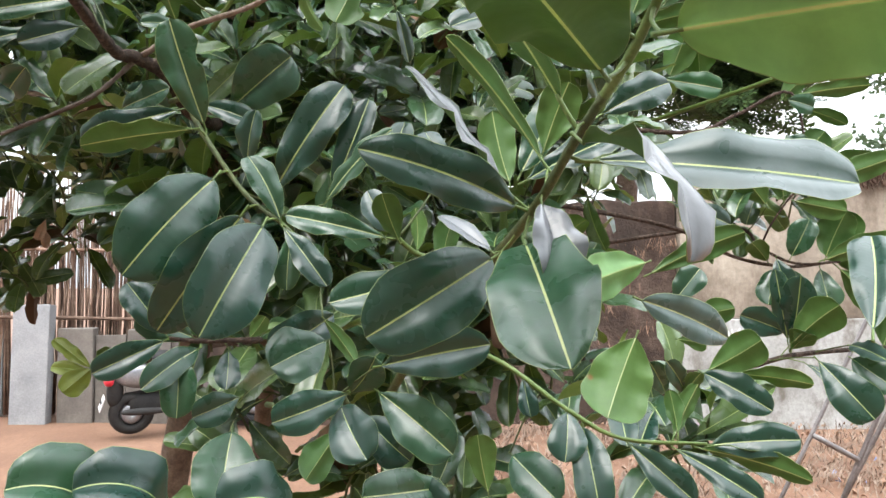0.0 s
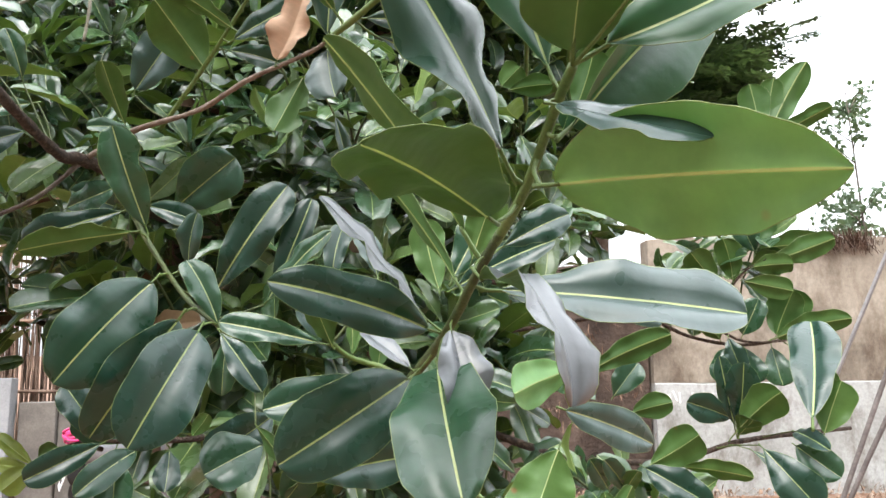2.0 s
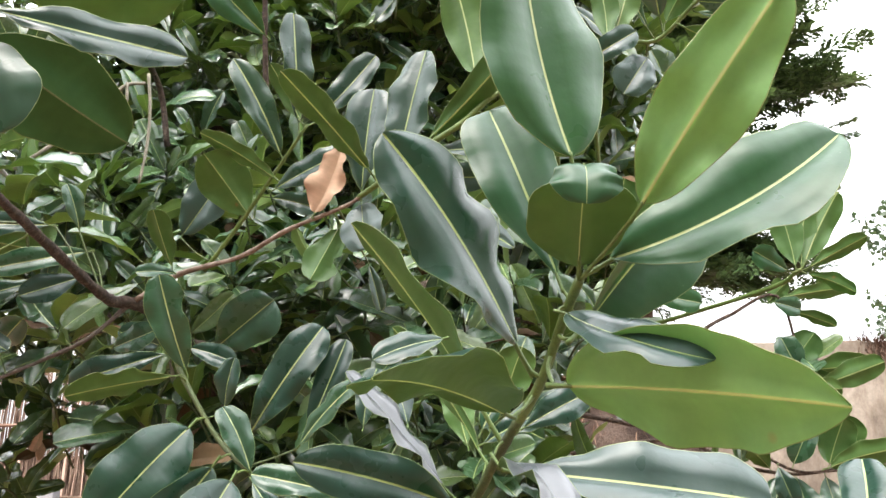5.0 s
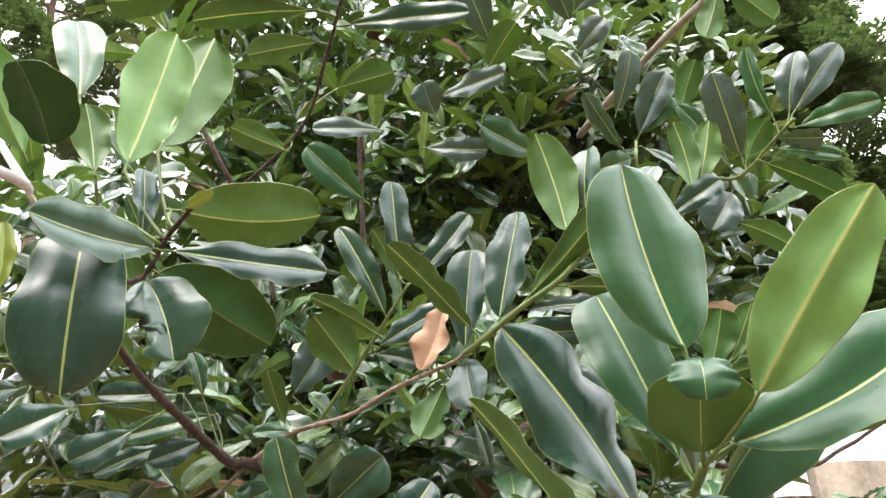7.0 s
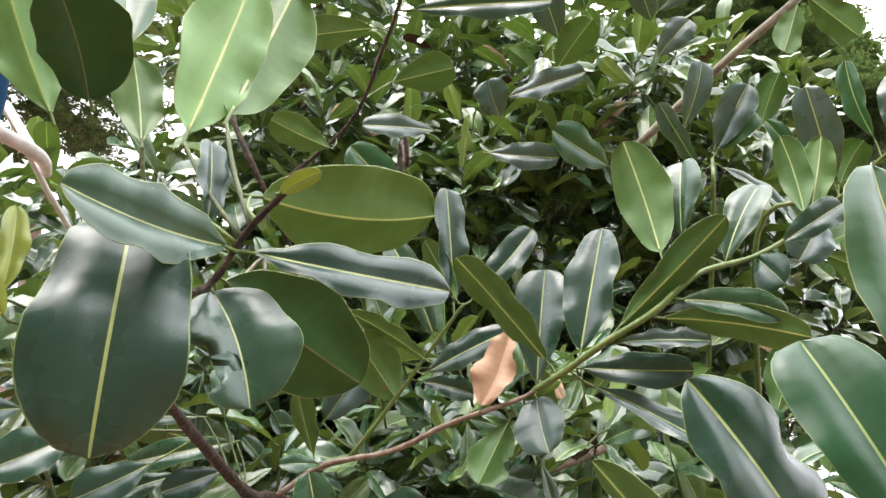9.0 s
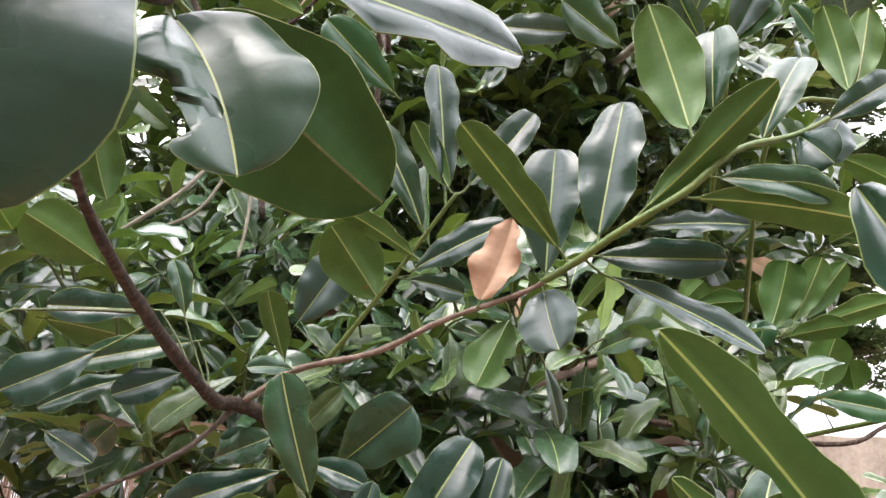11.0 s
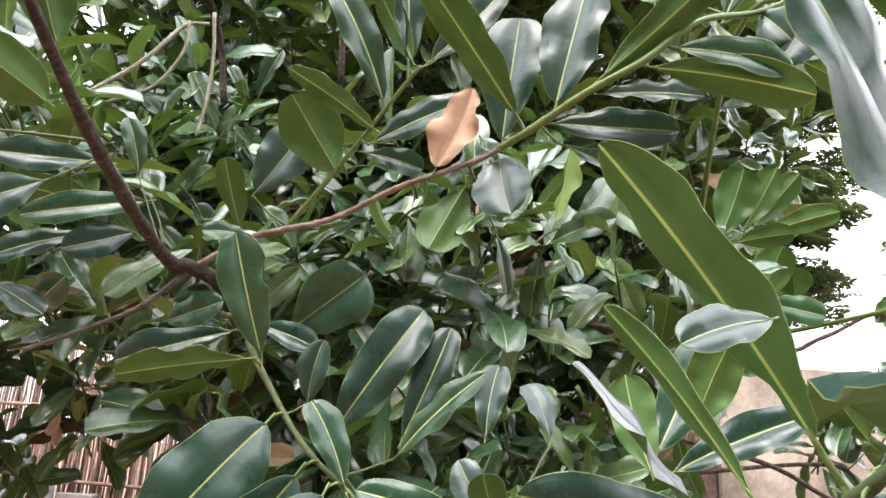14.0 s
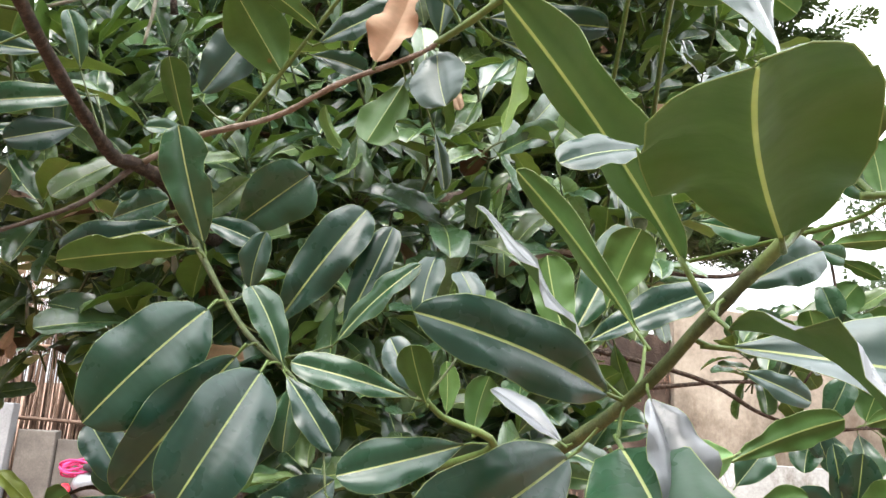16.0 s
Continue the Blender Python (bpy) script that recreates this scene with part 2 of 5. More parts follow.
CHALK = rough_surface("white_paint", (0.7, 0.7, 0.68), (0.78, 0.78, 0.76), (0.82, 0.82, 0.8), 10.0, 0.8)
DRY_GRASS = rough_surface("dry_grass", (0.12, 0.08, 0.055), (0.24, 0.175, 0.13), (0.4, 0.32, 0.25), 3.0, 0.9)
STEEL = rough_surface("grey_steel_paint", (0.16, 0.15, 0.15), (0.22, 0.21, 0.21), (0.3, 0.28, 0.27), 6.0, 0.55, 0.3, 0.001, metal=0.3)
RUST = rough_surface("rusty_steel", (0.085, 0.072, 0.068), (0.14, 0.12, 0.113), (0.22, 0.19, 0.18), 8.0, 0.8, 0.4, 0.001)
BLUE = rough_surface("blue_enamel_worn", (0.004, 0.035, 0.1), (0.006, 0.05, 0.14), (0.012, 0.07, 0.17), 5.0, 0.5, 0.2, 0.001)
BLUE.node_tree.nodes["Principled BSDF"].inputs["Specular IOR Level"].default_value = 0.12
BLUE_WORN = rough_surface("blue_enamel_scuffed", (0.05, 0.1, 0.17), (0.22, 0.25, 0.24), (0.4, 0.36, 0.26), 22.0, 0.5, 0.3, 0.001)
PVC = rough_surface("white_plastic_pipe", (0.5, 0.46, 0.44), (0.58, 0.54, 0.52), (0.66, 0.62, 0.6), 8.0, 0.5)
BLACK = rough_surface("black_rubber", (0.012, 0.012, 0.012), (0.02, 0.02, 0.02), (0.035, 0.033, 0.03), 12.0, 0.8)
GREY_PAINT = rough_surface("silver_paint", (0.22, 0.23, 0.25), (0.28, 0.29, 0.31), (0.34, 0.35, 0.37), 9.0, 0.35, 0.1, 0.001, metal=0.4)
RED_PLASTIC = rough_surface("red_plastic", (0.5, 0.02, 0.04), (0.6, 0.03, 0.05), (0.66, 0.05, 0.08), 12.0, 0.35)
PINK_ROPE = rough_surface("pink_cloth", (0.5, 0.02, 0.12), (0.62, 0.04, 0.18), (0.7, 0.08, 0.25), 15.0, 0.8)
PLATE = rough_surface("white_plate", (0.6, 0.6, 0.6), (0.72, 0.72, 0.72), (0.78, 0.78, 0.78), 9.0, 0.5)
NEEDLE = leaf_material("feathery_foliage", (0.012, 0.028, 0.012), (0.026, 0.055, 0.02), (0.075, 0.135, 0.04), 0.6, (0.04, 0.062, 0.017), 0.2, island=True, specular=0.25)
SMALL_LEAF = leaf_material("small_tree_foliage", (0.03, 0.06, 0.03), (0.05, 0.085, 0.042), (0.075, 0.11, 0.06), 0.5, (0.05, 0.075, 0.03), 0.2, island=True)
VINE = rough_surface("dead_vine", (0.05, 0.028, 0.018), (0.1, 0.058, 0.038), (0.18, 0.11, 0.075), 9.0, 0.9)
LITTER = rough_surface("dry_litter", (0.16, 0.09, 0.06), (0.28, 0.17, 0.11), (0.42, 0.3, 0.22), 9.0, 0.95)
RAG_BLUE = rough_surface("blue_plastic_scrap", (0.1, 0.14, 0.32), (0.2, 0.25, 0.45), (0.5, 0.52, 0.6), 14.0, 0.5)


# ---- building helpers ----
def mesh_of(name, verts, faces, mats, which=None, smooth=True, uvs=None):
    me = bpy.data.meshes.new(name)
    me.from_pydata([tuple(v) for v in verts], [], faces)
    for m in mats:
        me.materials.append(m)
    if which is not None:
        me.polygons.foreach_set("material_index", which)
    me.polygons.foreach_set("use_smooth", [smooth] * len(me.polygons))
    if uvs is not None:
        layer = me.uv_layers.new(name="UVMap")
        order = np.empty(len(me.loops), dtype=np.int32)
        me.loops.foreach_get("vertex_index", order)
        layer.data.foreach_set("uv", np.asarray(uvs, dtype=np.float32)[order].ravel())
    me.update()
    return me


def part(name, me, parent=None, label="", at=None):
    ob = new(name, me)
    if at is not None:
        ob.matrix_basis = at
    if parent is not None:
        ob.parent = parent
    return tagged(ob, label)


def thing(name, label, category, group="", kind="", at=None):
    ob = new(name)
    ob.empty_display_size = 0.1
    if at is not None:
        ob.matrix_basis = at
    return tagged(ob, label, category, group, kind)


def smooth_line(points, steps=5):
    """A Catmull-Rom line through points of (x, y, z, radius)."""
    p = [np.array(q, float) for q in points]
    p = [2 * p[0] - p[1]] + p + [2 * p[-1] - p[-2]]
    line = []
    for a, b, c, d in zip(p, p[1:], p[2:], p[3:]):
        for k in range(steps):
            u = k / steps
            line.append(0.5 * (2 * b + (c - a) * u + (2 * a - 5 * b + 4 * c - d) * u * u + (3 * b - a - 3 * c + d) * u ** 3))
    line.append(p[-2])
    return np.array(line)


def tube_data(points, sides=8, steps=5, knobby=0.0, seed=0):
    rng = np.random.default_rng(seed)
    line = smooth_line(points, steps)
    place, radius = line[:, :3], np.maximum(line[:, 3], 0.0004)
    ahead = np.gradient(place, axis=0)
    ahead /= np.linalg.norm(ahead, axis=1)[:, None] + 1e-9
    side = np.cross(ahead[0], (0.3, 0.2, 1.0))
    verts, faces = [], []
    for k in range(len(place)):
        side = side - ahead[k] * (side @ ahead[k])
        side /= np.linalg.norm(side)
        up = np.cross(ahead[k], side)
        swell = 1 + knobby * rng.uniform(-0.5, 1.0)
        for j in range(sides):
            a = 2 * math.pi * j / sides
            r = radius[k] * swell * (1 + 0.5 * knobby * rng.uniform(-1, 1))
            verts.append(place[k] + r * (math.cos(a) * side + math.sin(a) * up))
    for k in range(len(place) - 1):
        for j in range(sides):
            a, b = k * sides + j, k * sides + (j + 1) % sides
            faces.append((a, b, b + sides, a + sides))
    faces.append(tuple(reversed(range(sides))))
    faces.append(tuple(range((len(place) - 1) * sides, len(place) * sides)))
    return verts, faces


STEM_LINES = {}


def tube(name, points, mat, parent=None, label="", sides=8, steps=5, knobby=0.0, seed=0):
    verts, faces = tube_data(points, sides, steps, knobby, seed)
    ob = part(name, mesh_of(name, verts, faces, [mat]), parent, label)
    if name == "branch":
        STEM_LINES[ob.name] = smooth_line(points, steps)
    return ob


def box_data(x0, y0, z0, x1, y1, z1, chip=0.0, rng=None):
    v = [(x, y, z) for z in (z0, z1) for y in (y0, y1) for x in (x0, x1)]
    if chip:
        v = [tuple(c + rng.uniform(-chip, chip) for c in q) for q in v]
    f = [(0, 2, 3, 1), (4, 5, 7, 6), (0, 1, 5, 4), (2, 6, 7, 3), (0, 4, 6, 2), (1, 3, 7, 5)]
    return v, f


def bevelled(name, verts, faces, mat, width=0.01, segments=2):
    bm = bmesh.new()
    vs = [bm.verts.new(v) for v in verts]
    for q in faces:
        bm.faces.new([vs[k] for k in q])
    bmesh.ops.bevel(bm, geom=bm.edges[:], offset=width, segments=segments, affect="EDGES", profile=0.6)
    me = bpy.data.meshes.new(name)
    bm.to_mesh(me)
    bm.free()
    me.materials.append(mat)
    return me


# ---- leaves ----
def leaf_data(length, width, fold=8.0, bend=15.0, curl=0.0, sway=0.0, wave=0.02, twist=0.0, lead=0.9, blunt=0.45, stalk=0.09, rows=16, columns=(0.28, 0.56, 0.8, 1.0), seed=0, bite=0.0, gnaw=(0.62, 0.09), puff=0.26, crease=(0.72, 1.0), rim=True, round_stalk=6, keel=1.0):
    """A leathery leaf with stalk, midrib, two faces and a pale rim. It grows along +y from the origin to its tip, upper side +z.
    fold: degrees by which the halves rise; bend: degrees by which it arches down along its length; curl: more of that at the tip;
    sway: sideways curve; wave: height of the margin's waves as a share of the length."""
    rng = np.random.default_rng(seed)
    s = 0.5 - 0.5 * np.cos(np.linspace(0, math.pi, rows + 1))
    s = 0.35 * np.linspace(0, 1, rows + 1) + 0.65 * s
    peak = lead / (lead + blunt)
    top = peak ** lead * (1 - peak) ** blunt
    half = 0.5 * width * (s ** lead) * ((1 - s) ** blunt) / top
    half[0], half[-1] = 0.0012, 0.0009
    # midrib line
    angle = -radians(bend) * (s - 0.5) - radians(curl) * np.clip((s - crease[0]) / (crease[1] - crease[0]), 0, 1) ** 1.5
    turn = radians(sway) * (s - 0.5)
    blade = length * (1 - stalk)
    step = np.diff(s) * blade
    mid = lambda q: 0.5 * (q[1:] + q[:-1])
    y = np.r_[0, np.cumsum(step * np.cos(mid(angle)) * np.cos(mid(turn)))]
    z = np.r_[0, np.cumsum(step * np.sin(mid(angle)))]
    x = np.r_[0, np.cumsum(step * np.sin(mid(turn)))]
    rib = keel * np.clip(0.0025 * (1 - 0.72 * s) * (length / 0.18), 0.00035 * length / 0.18, 0.0055 * length)
    us = [-c for c in reversed(columns)] + [0.0, 0.0] + list(columns)
    phase = rng.uniform(0, 6.28, 4)
    beats = rng.uniform(1.6, 3.2, 2)
    n = len(us)
    upper, lower, uv = [], [], []
    for k in range(rows + 1):
        ca, sa = math.cos(angle[k]), math.sin(angle[k])
        tw = radians(twist) * (s[k] - 0.4)
        for j, u in enumerate(us):
            side = -1 if j < n // 2 else 1
            w = u * half[k] if u else side * min(rib[k], half[k] * 0.7)
            dent = 1.0
            if abs(u) > 0.6:
                dent -= 0.055 * math.sin((7 + 2 * beats[int(side < 0)]) * s[k] + phase[2 + int(side > 0)]) * abs(u)
                if bite and side > 0:
                    dent -= bite * math.exp(-((s[k] - gnaw[0]) / gnaw[1]) ** 4) * abs(u)
            w *= dent
            lift = abs(w) * math.tan(radians(fold))
            lift += wave * length * abs(u) ** 1.7 * math.sin(6.28 * beats[int(side > 0)] * s[k] + phase[int(side > 0)]) * math.sin(math.pi * min(1, s[k] * 1.1)) * min(1, half[k] / (0.3 * width))
            # each half swells a little between midrib and margin, and the margin is finely rippled
            lift += puff * half[k] * 4 * abs(u) * (1 - abs(u)) * 0.5
            lift += 0.16 * wave * length * abs(u) ** 3 * math.sin(38 * s[k] + 9 * phase[int(side > 0)])
            if u == 0.0:
                lift -= 0.0004
            wx, wz = w * math.cos(tw) - lift * math.sin(tw), w * math.sin(tw) + lift * math.cos(tw)
            p = np.array((x[k] + wx, y[k] - wz * sa, z[k] + wz * ca))
            nrm = np.array((0, -sa, ca))
            thick = 0.00035 + (0.0011 * (1 - 0.7 * s[k]) if u == 0.0 else 0)
            upper.append(p)
            lower.append(p - nrm * thick)
            uv.append((w, s[k] * blade))
    tip = np.array((x[-1], y[-1], z[-1]))
    verts, faces, which = upper + lower, [], []
    off = len(upper)
    for k in range(rows):
        for j in range(n - 1):
            a = k * n + j
            centre = j == n // 2 - 1
            faces.append((a, a + 1, a + 1 + n, a + n))
            which.append(2 if centre else 0)
            faces.append((off + a, off + a + n, off + a + 1 + n, off + a + 1))
            which.append(2 if centre else 1)
    uvs = uv + uv
    # the rim has its own points, so that the two faces stay crisp
    edge = [k * n for k in range(rows + 1)] + [k * n + n - 1 for k in range(rows, -1, -1)]
    verts, b, m = list(verts), 2 * off, len(edge)
    for q in edge if rim else ():
        out = np.array(upper[q]) - np.array(upper[q // n * n + n // 2])
        out = out / (np.linalg.norm(out) + 1e-9) * 0.0006 * min(1.0, length / 0.15)
        verts += [upper[q] + out, lower[q] + out]
        uvs += [uv[q], uv[q]]
    for k in range(m - 1 if rim else 0):
        a = b + 2 * k
        faces.append((a, a + 2, a + 3, a + 1))
        which.append(3)
        p, q = edge[k], edge[k + 1]
        faces.append((p, q, a + 2, a))
        which.append(3)
        faces.append((off + q, off + p, a + 1, a + 3))
        which.append(3)
    # stalk, a short bent tube before the blade
    back = stalk * length
    if back > 0:
        r = max(0.0011, 0.010 * length)
        sv, sf = tube_data([(0, -back, -0.12 * back, r * 1.1), (0, -0.5 * back, -0.1 * back, r * 0.9), (x[0], y[0] + 0.02 * length, z[0] - 0.004 * length, r * 0.8)], round_stalk, 3 if round_stalk > 3 else 1)
        base = len(verts)
        verts += [np.array(v) for v in sv]
        faces += [tuple(base + q for q in fc) for fc in sf]
        which += [4] * len(sf)
        uvs += [(0, 0)] * len(sv)
    # lay the line from stalk foot to tip along +y, and scale it to the wanted length
    start = np.array((0, -back, -0.12 * back))
    ax = tip - start
    far = np.linalg.norm(ax)
    q = Vector(ax).rotation_difference(Vector((0, 1, 0))).to_matrix()
    q = np.array(q) * (length / far)
    verts = (np.array(verts) - start) @ q.T
    return verts, faces, which, uvs


def leaf_frame(base, tip, roll):
    """Base at the stalk's foot, y towards the tip, and z (the upper side) turned by roll degrees from the upright."""
    y = (Vector(tip) - Vector(base)).normalized()
    ref = Vector((0, 0, 1)) if abs(y.z) < 0.995 else Vector((0, -1, 0))
    x = y.cross(ref).normalized()
    m = Matrix((x, y, x.cross(y))).transposed().to_4x4()
    m.translation = base
    return m @ Matrix.Rotation(radians(roll), 4, "Y")


LEAF_LOOKS = {
    "green": [LEAF_TOP, LEAF_UNDER, MIDRIB, MARGIN],
    "dead": [LEAF_DEAD, LEAF_DEAD, LEAF_DEAD, LEAF_DEAD],
    "young": [LEAF_YOUNG, LEAF_YOUNG, MIDRIB, MARGIN],
    "thin": [LEAF_TOP, LEAF_UNDER_THIN, MIDRIB, MARGIN],
    "old": [LEAF_TOP, LEAF_UNDER_OLD, MIDRIB_DULL, MARGIN],
    "pale": [LEAF_PALE_SHEEN, LEAF_UNDER, MIDRIB, MARGIN],
    "fresh": [LEAF_FRESH, LEAF_UNDER, MIDRIB, MARGIN],
    # shoots open to the sky: their brightness comes from the lighter fresh green
    "lit": [LEAF_FRESH, LEAF_UNDER, MIDRIB, MARGIN],
    "silver": [LEAF_SILVER_SHEEN, LEAF_UNDER, LEAF_SILVER_SHEEN, MARGIN],
}
leaf_count = [0]


def leaf(parent, bx, by, bz, tx, ty, tz, width, roll, look_of="green", label="", joined=True, **shape):
    leaf_count[0] += 1
    base, tip = (bx, by, bz), (tx, ty, tz)
    length = (Vector(tip) - Vector(base)).length
    seed = leaf_count[0]
    rng = np.random.default_rng(1000 + seed)
    form = dict(fold=rng.uniform(4, 15), bend=rng.uniform(8, 34), wave=rng.uniform(0.016, 0.042), sway=rng.uniform(-12, 12), twist=rng.uniform(-18, 18), lead=rng.uniform(0.62, 0.98), blunt=rng.uniform(0.37, 0.52))
    form["rows"] = 26 if length > 0.2 else 16
    form.update(shape)
    verts, faces, which, uvs = leaf_data(length, width, seed=seed, **form)
    place = leaf_frame(base, tip, roll)
    # a petiole, or a thin twig, joins the blade to its branch
    line = np.concatenate(list(STEM_LINES.values()))
    nearest = line[np.argmin(np.linalg.norm(line[:, :3] - base, axis=1))]
    gap = np.linalg.norm(nearest[:3] - base)
    if joined and 0.002 < gap < 0.11:
        twig = gap > 0.07
        ahead = np.array(Vector(tip) - Vector(base)) / length
        reach = min(0.25 * gap, 0.01)
        middle = 0.5 * (nearest[:3] + base) - ahead * reach * 0.2
        r = 0.0014 if twig else max(0.0011, 0.0085 * length)
        points = [(*nearest[:3], r * 1.25), (*middle, r), (*(np.array(base) + ahead * 0.03 * length), r * 0.9)]
        tv, tf = tube_data(points, 6, 4)
        back = np.array(place.inverted())
        tv = np.array(tv) @ back[:3, :3].T + back[:3, 3]
        faces = faces + [tuple(len(verts) + q for q in fc) for fc in tf]
        which = which + [5 if twig else 4] * len(tf)
        uvs = list(uvs) + [(0, 0)] * len(tv)
        verts = np.concatenate([verts, tv])
    me = mesh_of("leaf", verts, faces, LEAF_LOOKS[look_of] + [STEM_FRESH, STEM_GREEN], which, True, uvs)
    label = label or {"dead": "dried pale brown leaf", "silver": "leaf with silvery sky sheen put into its colour", "young": "young yellow-green leaf"}.get(look_of, "")
    return part("leaf", me, parent, label, place)


def leaf_kinds(count, seed, rows, columns, rim):
    kinds = []
    for k in range(count):
        r = np.random.default_rng(seed + k)
        d = leaf_data(1.0, r.uniform(0.27, 0.42), r.uniform(6, 28), r.uniform(-5, 60), 0, r.uniform(-22, 22), r.uniform(0.02, 0.045), r.uniform(-35, 35), r.uniform(0.62, 0.95), r.uniform(0.36, 0.5), 0.1, rows, columns, k, round_stalk=3, rim=rim)
        kinds.append((np.array(d[0]), [np.array(q) for q in d[1]], d[2], np.array(d[3])))
    return kinds


FAR_KINDS = leaf_kinds(16, 50, 8, (0.55, 1.0), False)
NEAR_KINDS = leaf_kinds(16, 90, 12, (0.4, 0.75, 1.0), False)


class Foliage:
    """Many leaves joined into one mesh."""

    def __init__(self, kinds):
        self.kinds = kinds
        self.verts, self.faces, self.which, self.uvs, self.count = [], [], [], [], 0

    def add(self, kind, m, scale, dead=False):
        v, f, w, uv = self.kinds[kind]
        a = np.array(m)
        v = v * scale
        self.verts.append(v @ a[:3, :3].T + a[:3, 3])
        self.faces += [tuple(q + self.count) for q in f]
        self.which += [5] * len(w) if dead else w
        self.uvs.append(uv * scale)
        self.count += len(v)

    def rod(self, points, sides=5):
        v, f = tube_data(points, sides, 3)
        self.verts.append(np.array(v))
        self.faces += [tuple(q + self.count for q in fc) for fc in f]
        self.which += [4] * len(f)
        self.uvs.append(np.zeros((len(v), 2)))
        self.count += len(v)

    def rosette(self, place, axis, leaves, size, rng, back=0.09):
        axis = Vector(axis).normalized()
        side = axis.orthogonal().normalized()
        place = Vector(place)
        for k in range(leaves):
            a = 2.4 * k + rng.uniform(-0.5, 0.5)
            out = side * math.cos(a) + axis.cross(side) * math.sin(a)
            open_ = radians(35 + 65 * k / max(1, leaves - 1) + rng.uniform(-18, 18))
            way = axis * math.cos(open_) + out * math.sin(open_)
            way.z -= 0.25 * math.sin(open_) * rng.uniform(0, 1.2)
            foot = place - axis * (0.012 * k)
            length = size * rng.uniform(0.65, 1.15)
            m = leaf_frame(foot, foot + way, 0)
            # the upper side looks back to the twig's axis, or to the sky
            up = (axis * 0.9 + Vector((0, 0, 0.55))).normalized()
            x, y = m.col[0].to_3d(), m.col[1].to_3d()
            z = m.col[2].to_3d()
            roll = math.atan2(up.dot(x), up.dot(z))
            m = m @ Matrix.Rotation(roll + rng.uniform(-0.5, 0.5), 4, "Y")
            self.add(int(rng.integers(len(self.kinds))), m, length, rng.random() < 0.012)
        if back:
            end = place - axis * back - Vector((0, 0, back * 0.3))
            self.rod([(*end, 0.003), (*(place - axis * back * 0.5), 0.0026), (*place, 0.0022)], 4)

    def made(self, name, parent, label, mats):
        me = mesh_of(name, np.concatenate(self.verts), self.faces, mats, self.which, True, np.concatenate(self.uvs))
        return tagged(part(name, me, parent, label), kind="stuff")


# ---- ground ----
def ground():
    n, verts, faces = 70, [], []
    reach = [math.copysign(abs(u) ** 3.0 * 900 + abs(u) * 12, u) for u in np.linspace(-1, 1, n)]
    for y in reach:
        for x in reach:
            d = math.hypot(x, y)
            h = 0.05 * noise.noise((x * 0.35, y * 0.35, 0)) + 0.02 * noise.noise((x * 1.7, y * 1.7, 3)) if d < 60 else 0.0
            verts.append((x, y + 4, h - 0.03))
    for j in range(n - 1):
        for i in range(n - 1):
            a = j * n + i
            faces.append((a, a + 1, a + 1 + n, a + n))
    ob = new("ground", mesh_of("ground", verts, faces, [DIRT]))
    tagged(ob, "bare trodden red dirt yard", "ground", kind="structure")


ground()


# ---- stone slabs and stick fence ----
def slab(name, x, y, w, h, thick, mat, label, category, group, lean=0.0, turn=0.0, seed=0):
    rng = random.Random(seed)
    v, f = box_data(-w / 2, -thick / 2, -0.25, w / 2, thick / 2, h, 0.012, rng)
    ob = new(name, bevelled(name, v, f, mat, 0.012))
    ob.matrix_basis = pose(x, y, 0, 0, lean, turn)
    return tagged(ob, label, category, group)


slab("stone_post", -4.64, 8.25, 0.40, 1.30, 0.16, GRANITE, "pale rough granite slab set upright in the dirt", "stone slab", "pale slabs", 0.6, 4, 1)
slab("stone_post", -5.52, 8.75, 0.62, 1.34, 0.16, GRANITE, "pale rough granite slab set upright in the dirt", "stone slab", "pale slabs", -1.0, -3, 2)
slab("stone_post", -6.6, 8.9, 0.9, 1.3, 0.16, GRANITE, "pale rough granite slab set upright in the dirt", "stone slab", "pale slabs", 0.5, -2, 3)
x = -4.38
for k in range(7):
    w = (0.42, 0.36, 0.5, 0.45, 0.4, 0.55, 0.5)[k]
    slab("stone_slab", x + w / 2, 8.36 + 0.03 * (k % 2), w - 0.012, 1.0 + (0.03, -0.05, 0.02, -0.03, 0.04, 0.0, -0.02)[k], 0.14, STONE_DARK, "dark grey weathered stone slab in a low boundary wall", "stone slab", "dark wall slabs", (k % 3 - 1) * 0.8, 0, 10 + k)
    x += w


